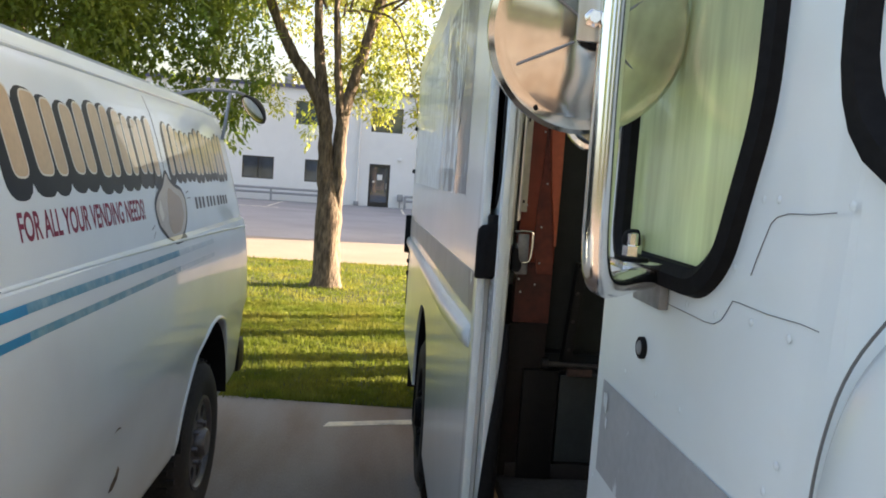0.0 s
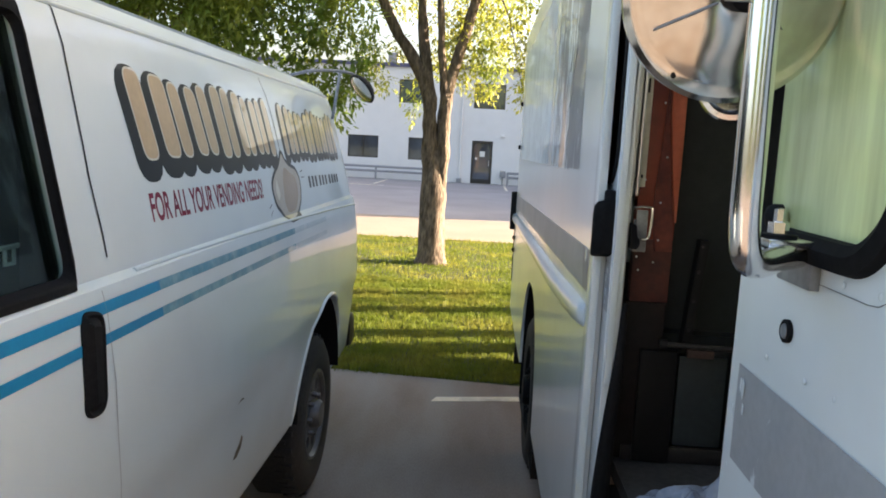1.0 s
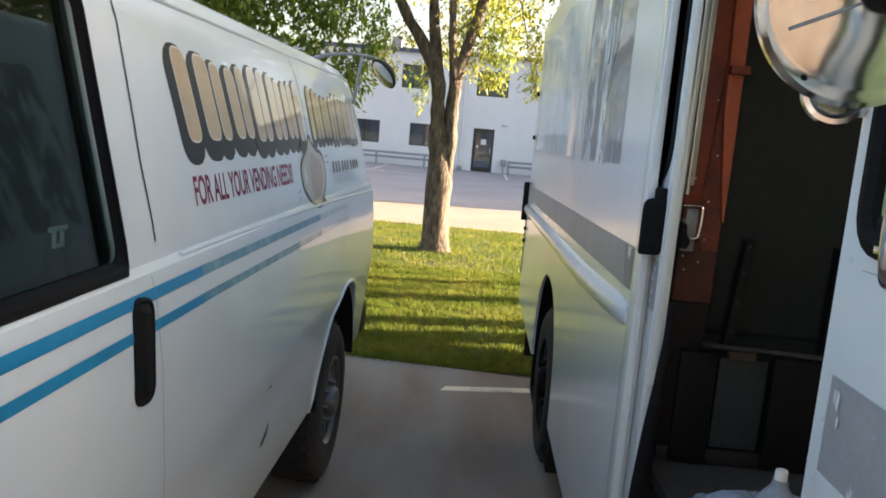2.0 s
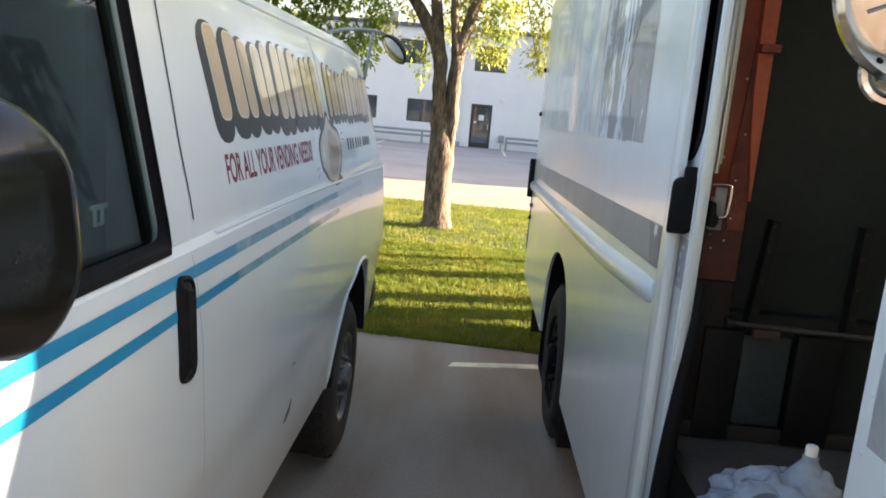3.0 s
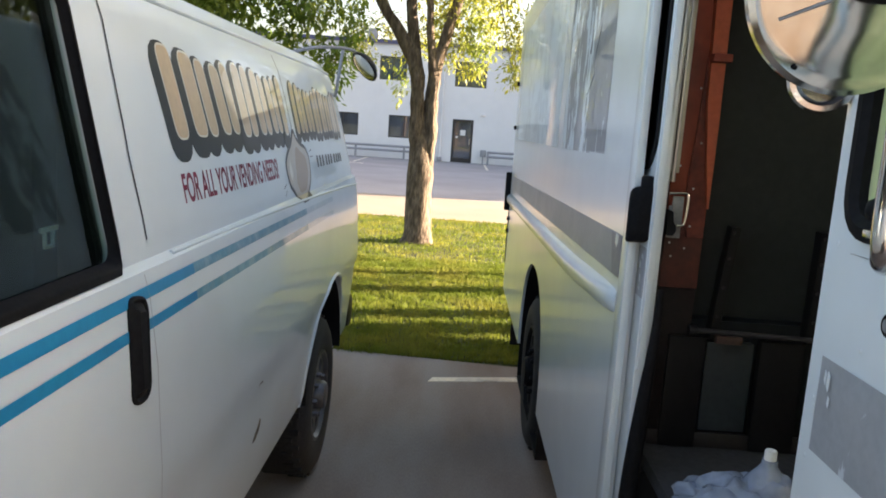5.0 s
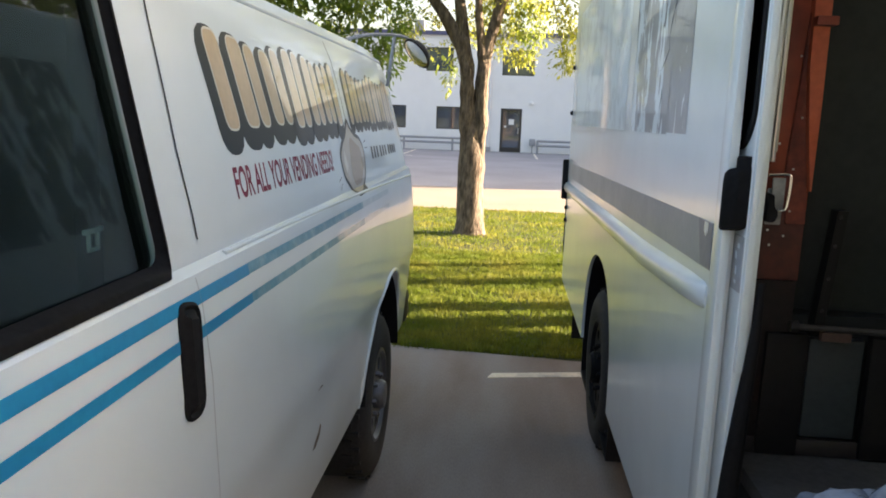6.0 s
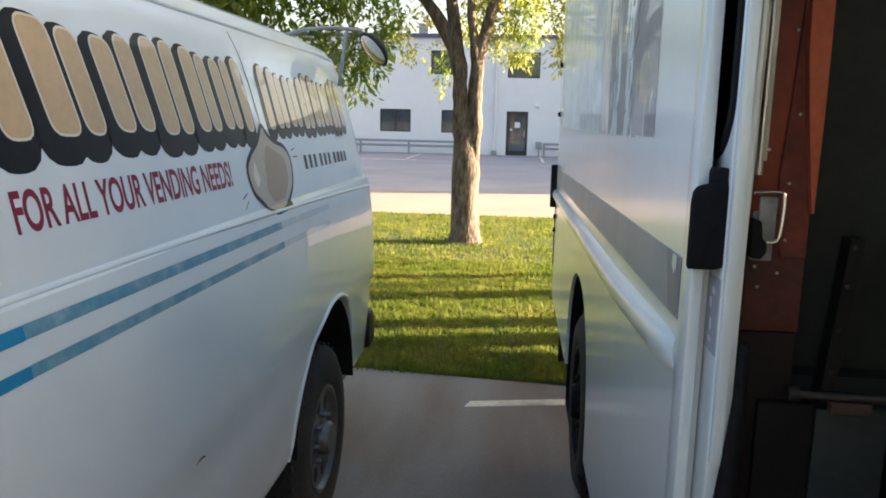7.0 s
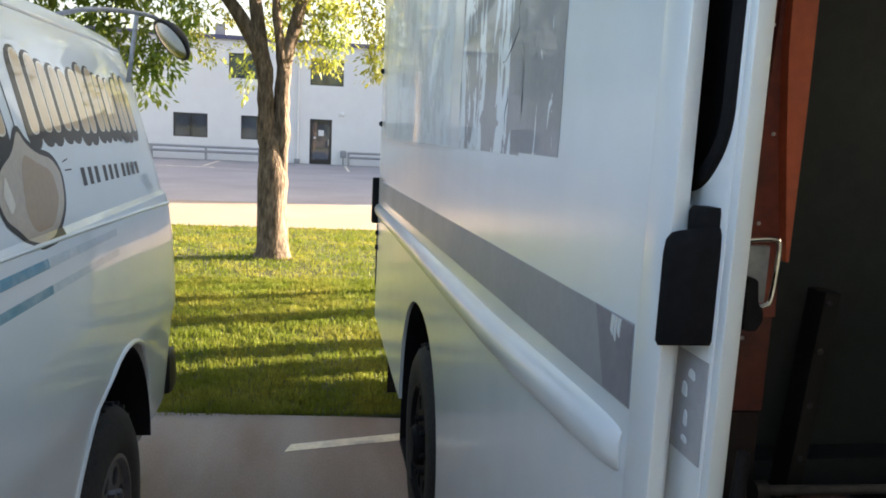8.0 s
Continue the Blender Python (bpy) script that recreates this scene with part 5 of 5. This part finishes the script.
def sliding_door(s):
    """The door pushed back behind the box side, its front stile standing in the opening."""
    y0 = 2.262
    hole = rounded([(y0 + 0.075, 1.652), (3.05, 1.652), (3.05, 2.3), (y0 + 0.024, 2.3), (y0 + 0.024, 1.71)], 0.075, 8)
    d = part("sliding_door", carve(box(bmesh.new(), 0.922, 0.955, y0 + 0.012, 3.2, 0.46, 2.40, 0.004), [prism(bmesh.new(), hole, "x", 0.8, 1.1)]), STEP_WHITE, s, "white sliding door pushed open")
    part("door_window", prism(bmesh.new(), grown(hole, 0.004), "x", 0.936, 0.942), BLACK_PLASTIC, d, "blacked-out door window")
    gk = bmesh.new()
    rr = [[gk.verts.new((0.922 - dd, y, z)) for y, z in grown(hole, g)] for dd, g in ((0.0, 0.008), (0.005, 0.004), (0.005, -0.012), (-0.01, -0.016))]
    for a, b in zip(rr, rr[1:]):
        for k in range(len(a)):
            gk.faces.new((a[k], a[(k + 1) % len(a)], b[(k + 1) % len(a)], b[k]))
    part("window_rubber", gk, RUBBER, d, "black window rubber")
    part("sticker", box(bmesh.new(), 0.9205, 0.9225, y0 + 0.016, y0 + 0.092, 1.33, 1.455), GHOST_GREY, d, "torn grey sticker")
    for q, z, w, h in ((0.040, 1.425, 0.018, 0.014), (0.056, 1.40, 0.014, 0.02), (0.050, 1.365, 0.010, 0.022), (0.046, 1.345, 0.016, 0.010)):
        part("sticker_tear", prism(bmesh.new(), rounded([(y0 + q, z), (y0 + q + w, z + 0.003), (y0 + q + 0.8 * w, z + h), (y0 + q + 0.1 * w, z + 0.8 * h)], 0.004, 3), "x", 0.9195, 0.9203), STEP_WHITE, d)
    # stepped aluminium edge
    part("edge_profile", box(bmesh.new(), 0.924, 0.942, y0 - 0.004, y0 + 0.014, 1.15, 2.40, 0.003), STEP_WHITE, d, "white door edge")
    for x, y, w, z in ((0.946, y0 + 0.012, 0.012, 1.15), (0.965, y0 + 0.048, 0.013, 1.15), (0.981, y0 + 0.07, 0.008, 1.62)):
        e = box(bmesh.new(), x, x + w, y, y + 0.018, z, 2.40, 0.003)
        for q in e.verts:
            q.co.x -= 0.03 * max(0.0, 1.70 - q.co.z)
        part("edge_profile", e, ALU, d, "aluminium door edge")
    strip = part("hinge_strip", box(bmesh.new(), 0.996, 1.018, y0 + 0.155, y0 + 0.168, 1.640, 2.40, 0.002), CREAM_STEEL, d, "cream painted steel strip with screw holes")
    for z, h in ((1.668, 0.004), (1.90, 0.018), (2.12, 0.004)):
        part("screw_hole", box(bmesh.new(), 1.005, 1.010, y0 + 0.1536, y0 + 0.1552, z - h, z + h), RUBBER, strip)
    plan = [(0.874, 2.326), (0.879, 2.305), (0.896, 2.286), (0.930, 2.276), (0.9215, 2.327)]
    foot = rounded(plan, 0.006, 3)
    cover = loft(bmesh.new(), [[(0.91 + (x - 0.91) * k, 2.31 + (y - 2.31) * k, z + 0.25 * (2.30 - y)) for x, y in foot] for z, k in ((1.470, 0.9), (1.476, 1.0), (1.580, 1.0), (1.597, 0.95), (1.605, 0.8))])
    loft(cover, [[(0.916 + (x - 0.909) * 0.5 * k, 2.302 + (y - 2.302) * 0.7 * k, z) for x, y in foot] for z, k in ((1.58, 1.0), (1.626, 1.0), (1.632, 0.85))])
    part("latch_cover", cover, RUBBER, d, "black rubber latch cover", 50)
    h = part("handle_plate", box(bmesh.new(), 0.984, 1.018, y0 + 0.085, y0 + 0.095, 1.478, 1.56, 0.003), WORN_STEEL, d, "worn metal handle plate")
    part("handle_loop", tube(bmesh.new(), arc([(0.974, y0 + 0.06, 1.592), (1.011, y0 + 0.06, 1.594), (1.021, y0 + 0.06, 1.584), (1.018, y0 + 0.06, 1.525), (1.010, y0 + 0.06, 1.514), (0.999, y0 + 0.06, 1.513)], 4), 0.0032, 8), CHROME, h, "worn chrome handle loop")
    part("handle_pad", box(bmesh.new(), 0.985, 1.013, y0 + 0.064, y0 + 0.072, 1.516, 1.586, 0.003), WORN_STEEL, h)
    part("latch_body", prism(bmesh.new(), rounded([(0.968, 1.49), (0.984, 1.49), (0.991, 1.502), (0.990, 1.515), (0.983, 1.523), (0.980, 1.55), (0.968, 1.555)], 0.004), "y", y0 + 0.03, y0 + 0.06), RUBBER, d, "black latch body")
    for x, z in ((1.006, 1.46), (1.013, 1.425), (1.012, 1.66)):
        part("screw_head", turned(bmesh.new(), [(0.003, 0), (0.0025, 0.002), (0.0005, 0.0022)], (x, y0 + 0.13, z), (0, -1, 0), 8), ALU, d)
    # lower edge, where the rubber bows out
    part("weather_strip", tube(bmesh.new(), arc([(0.960, y0 - 0.01, 1.36), (0.957, y0 - 0.008, 1.22), (0.946, y0 - 0.006, 1.05), (0.938, y0 + 0.0, 0.85), (0.930, y0 + 0.0, 0.46)], 6), [0.007 + 0.022 * i / 24 for i in range(25)], 10), RUBBER, d, "black rubber edge strip")


step_van()


def cab_interior():
    """What shows through the open doorway: orange pillar, riveted posts, panels and a cross bar."""
    y = 2.47
    b = thing("bulkhead", (1.8, y, 0.88), "dark riveted bulkhead with black posts and orange pillar", "bulkhead", kind="structure")
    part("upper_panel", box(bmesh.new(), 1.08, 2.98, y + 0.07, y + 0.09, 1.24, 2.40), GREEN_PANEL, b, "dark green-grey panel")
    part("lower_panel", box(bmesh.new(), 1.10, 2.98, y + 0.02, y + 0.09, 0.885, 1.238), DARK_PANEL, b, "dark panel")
    part("lower_board", box(bmesh.new(), 1.16, 1.29, y - 0.012, y + 0.018, 0.93, 1.185, 0.004), mat("grey_hatch", (0.032, 0.038, 0.041), 0.5, var=0.12, spec=0.3), b, "slate-grey hatch board")
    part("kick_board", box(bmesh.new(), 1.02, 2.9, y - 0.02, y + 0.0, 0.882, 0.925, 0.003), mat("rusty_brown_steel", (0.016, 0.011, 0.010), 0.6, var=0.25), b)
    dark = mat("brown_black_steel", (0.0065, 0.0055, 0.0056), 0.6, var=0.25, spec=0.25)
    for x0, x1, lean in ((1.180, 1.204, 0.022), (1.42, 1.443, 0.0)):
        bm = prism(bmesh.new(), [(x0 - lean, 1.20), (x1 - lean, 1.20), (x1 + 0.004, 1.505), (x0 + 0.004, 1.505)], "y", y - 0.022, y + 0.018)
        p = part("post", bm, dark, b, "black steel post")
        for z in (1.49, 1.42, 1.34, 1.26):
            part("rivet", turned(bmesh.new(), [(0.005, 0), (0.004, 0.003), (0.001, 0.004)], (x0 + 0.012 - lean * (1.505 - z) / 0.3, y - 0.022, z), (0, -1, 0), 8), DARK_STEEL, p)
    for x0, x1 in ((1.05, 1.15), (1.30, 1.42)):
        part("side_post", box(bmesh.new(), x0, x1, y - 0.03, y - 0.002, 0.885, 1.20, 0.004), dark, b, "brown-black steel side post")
    part("cross_bar", tube(bmesh.new(), [(1.10, y - 0.04, 1.222), (1.9, y - 0.04, 1.205)], 0.0075, 10), mat("dull_bar_steel", (0.05, 0.045, 0.042), 0.55, var=0.25, spec=0.3), b, "dull steel cross bar")
    part("bar_bracket", box(bmesh.new(), 1.17, 1.24, y - 0.05, y - 0.03, 1.19, 1.212, 0.003), mat("rusty_bracket", (0.10, 0.05, 0.035), 0.7, var=0.3), b)
    part("bar_socket", turned(bmesh.new(), [(0.014, 0), (0.014, 0.02), (0.008, 0.022)], (1.095, y - 0.04, 1.222), (1, 0, 0), 12), DARK_STEEL, b)
    # orange pillar: a broad face, a raised tapering strip and a bracket
    part("orange_pillar", box(bmesh.new(), 1.01, 1.112, 2.456, 2.50, 1.50, 2.40, 0.001), ORANGE, b, "orange-red painted door pillar")
    part("orange_strip", prism(bmesh.new(), [(1.105, 1.55), (1.109, 1.55), (1.11, 1.75), (1.104, 2.4), (1.058, 2.4), (1.074, 1.83), (1.087, 1.70)], "y", 2.43, 2.455), mat("worn_orange_paint", (0.42, 0.085, 0.035), 0.45, var=0.14), b, "bright orange tapering strip")
    part("pillar_web", prism(bmesh.new(), [(1.071, 1.97), (1.060, 1.74), (1.052, 1.62), (1.052, 1.55), (1.066, 1.47), (1.109, 1.47), (1.104, 1.56), (1.086, 1.70), (1.073, 1.83)], "y", 2.446, 2.4555), mat("brown_orange_paint", (0.15, 0.026, 0.013), 0.6, var=0.25, scale=12, other=(0.07, 0.015, 0.009)), b, "brown web between the pillar and its strip")
    for x, z in ((1.075, 1.72), (1.068, 1.60), (1.07, 1.50), (1.062, 1.44), (1.058, 1.86)):
        part("screw_head", turned(bmesh.new(), [(0.003, 0), (0.0025, 0.002), (0.0005, 0.0022)], (x, 2.4455, z), (0, -1, 0), 8), ALU, b)
    part("orange_bracket", box(bmesh.new(), 1.068, 1.115, 2.40, 2.429, 1.925, 1.945, 0.002), ORANGE, b, "orange bracket")
    # below its orange face the pillar goes darker in two steps towards the floor
    part("pillar_shank", box(bmesh.new(), 1.0105, 1.1115, 2.4562, 2.50, 1.33, 1.4998, 0.001), mat("darker_orange_paint", (0.085, 0.016, 0.009), 0.6, var=0.2, scale=6, other=(0.03, 0.010, 0.008)), b, "darker foot of the orange pillar")
    part("pillar_foot", box(bmesh.new(), 1.0, 1.11, 2.456, 2.50, 0.885, 1.328, 0.004), mat("dark_brown_steel", (0.009, 0.0065, 0.006), 0.6, var=0.3, spec=0.25, scale=8, other=(0.013, 0.006, 0.005)), b)


cab_interior()


def door_mirror_assembly():
    """The round mirror on its tube arm on the step van's cab corner."""
    m = thing("truck_mirror", (0.92, 1.22, 1.62), "round stainless truck mirror on a chrome tube arm", "mirror")
    line = arc([(0.945, 1.248, 1.620), (0.91, 1.215, 1.618), (0.866, 1.158, 1.618), (0.842, 1.118, 1.630), (0.834, 1.108, 1.66), (0.832, 1.105, 1.72), (0.832, 1.108, 1.9), (0.838, 1.115, 2.15), (0.86, 1.14, 2.24), (0.957, 1.2, 2.36)], 8)
    part("tube_arm", tube(bmesh.new(), line, 0.0138, 20), CHROME, m, "chromed tube arm")
    part("base_plate", box(bmesh.new(), 0.946, 0.9575, 1.222, 1.312, 1.584, 1.617, 0.002), WORN_STEEL, m, "stained metal base plate")
    part("clamp", box(bmesh.new(), 0.90, 0.952, 1.222, 1.275, 1.628, 1.637, 0.002), CHROME, m)
    part("washer", turned(bmesh.new(), [(0.02, 0), (0.02, 0.004), (0.012, 0.005)], (0.918, 1.248, 1.637), (0, 0, 1), 20), RUBBER, m)
    part("bolt", turned(bmesh.new(), [(0.011, 0.0), (0.011, 0.012), (0.006, 0.013), (0.006, 0.026), (0.004, 0.027)], (0.918, 1.248, 1.642), (0, 0, 1), 6), CHROME, m)
    part("grommet", turned(bmesh.new(), [(0.015, -0.004), (0.015, 0.005), (0.012, 0.011), (0.006, 0.014), (0.001, 0.015)], (0.950, 1.338, 1.654), (-1, 0, 0), 24), RUBBER, m, "black rubber grommet on the window seal")
    part("bracket_tab", box(bmesh.new(), 0.800, 0.834, 1.118, 1.124, 1.857, 1.96, 0.002), ALU, m, "metal mirror tab")
    part("tab_bolt", turned(bmesh.new(), [(0.009, 0), (0.009, 0.006), (0.006, 0.007), (0.006, 0.013)], (0.813, 1.118, 1.878), (0, -1, 0), 6), CHROME, m)
    c, ax = Vector((0.845, 1.245, 1.892)), Vector((0.03, -0.975, -0.20)).normalized()
    r = 0.1155
    prof = [(r - 0.004, -0.012), (r, -0.008), (r, 0.002), (r - 0.006, 0.006), (r - 0.016, 0.006), (r - 0.02, 0.008), (0.05, 0.019), (0.024, 0.025), (0.020, 0.025), (0.018, 0.012)]
    right = Vector((1, 0.08, 0)).normalized()
    up = ax.cross(right)
    # the back is pressed steeper below than above, with ribs across it
    back = turned(bmesh.new(), prof, c, ax, 72)
    for q in back.verts:
        p = q.co - c
        out = p - ax * p.dot(ax)
        if 0.045 < out.length < 0.055:
            q.co -= ax * (0.005 * out.dot(up) / out.length)
    disc = part("mirror_back", back, SPUN, m, "spun stainless mirror back", 30)
    part("hub_socket", turned(bmesh.new(), [(0.020, 0.0), (0.020, 0.05), (0.012, 0.055)], c, ax, 24), RUBBER, disc, "black hub socket")
    for ang in (208, 325, 37, 145):
        a = radians(ang)
        d = right * math.cos(a) + up * math.sin(a)
        part("pressed_rib", tube(bmesh.new(), [c + d * 0.026 + ax * (0.0255 - 0.0025 * math.sin(a)), c + d * 0.05 + ax * (0.0198 - 0.005 * math.sin(a)), c + d * 0.092 + ax * 0.0095], [0.0012, 0.0018, 0.0012], 8), WORN_STEEL, disc)
    d = right * math.cos(radians(240)) + up * math.sin(radians(240))
    part("screw", turned(bmesh.new(), [(0.0028, 0), (0.002, 0.002)], c + d * 0.103 + ax * 0.006, ax, 8), RUBBER, disc)
    part("mirror_glass", turned(bmesh.new(), [(0.106, -0.010), (0.06, -0.016), (0.003, -0.018)], c, ax, 48), CHROME, disc)
    # small convex mirror behind
    c2, ax2 = Vector((0.926, 1.476, 1.815)), Vector((-0.3, -0.95, -0.05)).normalized()
    ring = part("spot_mirror", turned(bmesh.new(), [(0.030, 0.004), (0.036, 0.012), (0.043, 0.010), (0.046, 0.0), (0.040, -0.015), (0.010, -0.024)], c2, ax2, 40), CHROME, m, "chrome rim of the small round mirror")
    part("spot_glass", turned(bmesh.new(), [(0.034, 0.004), (0.02, 0.002), (0.002, 0.001)], c2, ax2, 32), RUBBER, ring, "dark back plate inside the rim")
    part("spot_stalk", tube(bmesh.new(), [c2 - ax2 * 0.02, (0.95, 1.468, 1.85), (0.957, 1.462, 1.9)], 0.006, 8), CHROME, ring)


door_mirror_assembly()


def shopping_bag():
    """A thin white carrier bag slumped round a plastic jug on the cab floor."""
    b = thing("carrier_bag", (1.13, 1.95, 0.88), "crumpled white plastic carrier bag on the cab floor", "bag")
    bm = bmesh.new()
    bmesh.ops.create_icosphere(bm, subdivisions=5, radius=1.0)
    for q in bm.verts:
        p = q.co.copy()
        n = noise.noise(p * 1.6) * 0.22 + (0.4 - abs(noise.noise(p * 2.2 + Vector((4, 0, 0))))) * 0.45 + (0.3 - abs(noise.noise(p * 4.6 + Vector((0, 7, 0))))) * 0.13 + (0.2 - abs(noise.noise(p * 10))) * 0.025
        p = p * (0.85 + n)
        z = max(-0.5, p.z) * 0.095
        q.co = Vector((1.085 + p.x * 0.15, 1.93 + p.y * 0.14, 0.885 + 0.05 + z * (1.08 + 0.3 * p.x)))
    part("bag_film", bm, BAG, b, "thin white plastic film", 55)
    for x, y, turn in ((1.03, 1.87, 0.4), (1.06, 1.98, -0.5)):
        path = arc([(x - 0.05, y, 0.95), (x - 0.045, y + 0.01 * turn, 1.0), (x, y + 0.03 * turn, 1.02), (x + 0.05, y + 0.01, 1.005), (x + 0.06, y, 0.96)], 5)
        h = bmesh.new()
        loft(h, [[(p[0] + 0.002, p[1] - 0.016, p[2]), (p[0] + 0.002, p[1] + 0.016, p[2] + 0.006), (p[0] - 0.002, p[1] + 0.016, p[2] + 0.004), (p[0] - 0.002, p[1] - 0.016, p[2] - 0.002)] for p in path])
        part("bag_handle", h, BAG, b, "limp plastic bag handle")
    j = thing("plastic_jug", (1.135, 1.95, 0.885), "translucent plastic jug with white cap standing in the bag", "jug")
    part("jug_body", turned(bmesh.new(), [(0.05, 0.0), (0.055, 0.01), (0.055, 0.11), (0.045, 0.135), (0.022, 0.165), (0.016, 0.175), (0.016, 0.185)], (1.138, 1.94, 0.892), (0, 0, 1), 24), BAG, j)
    part("cap", turned(bmesh.new(), [(0.012, 0.180), (0.0125, 0.184), (0.0125, 0.203), (0.011, 0.206)], (1.138, 1.94, 0.892), (0, 0, 1), 24), PAPER, j, "white screw cap")


BAG = mat("thin_white_plastic", (0.36, 0.41, 0.49), 0.22, var=0.08, scale=14, fine=50)
BAG.node_tree.nodes["Principled BSDF"].inputs["Alpha"].default_value = 0.72
shopping_bag()
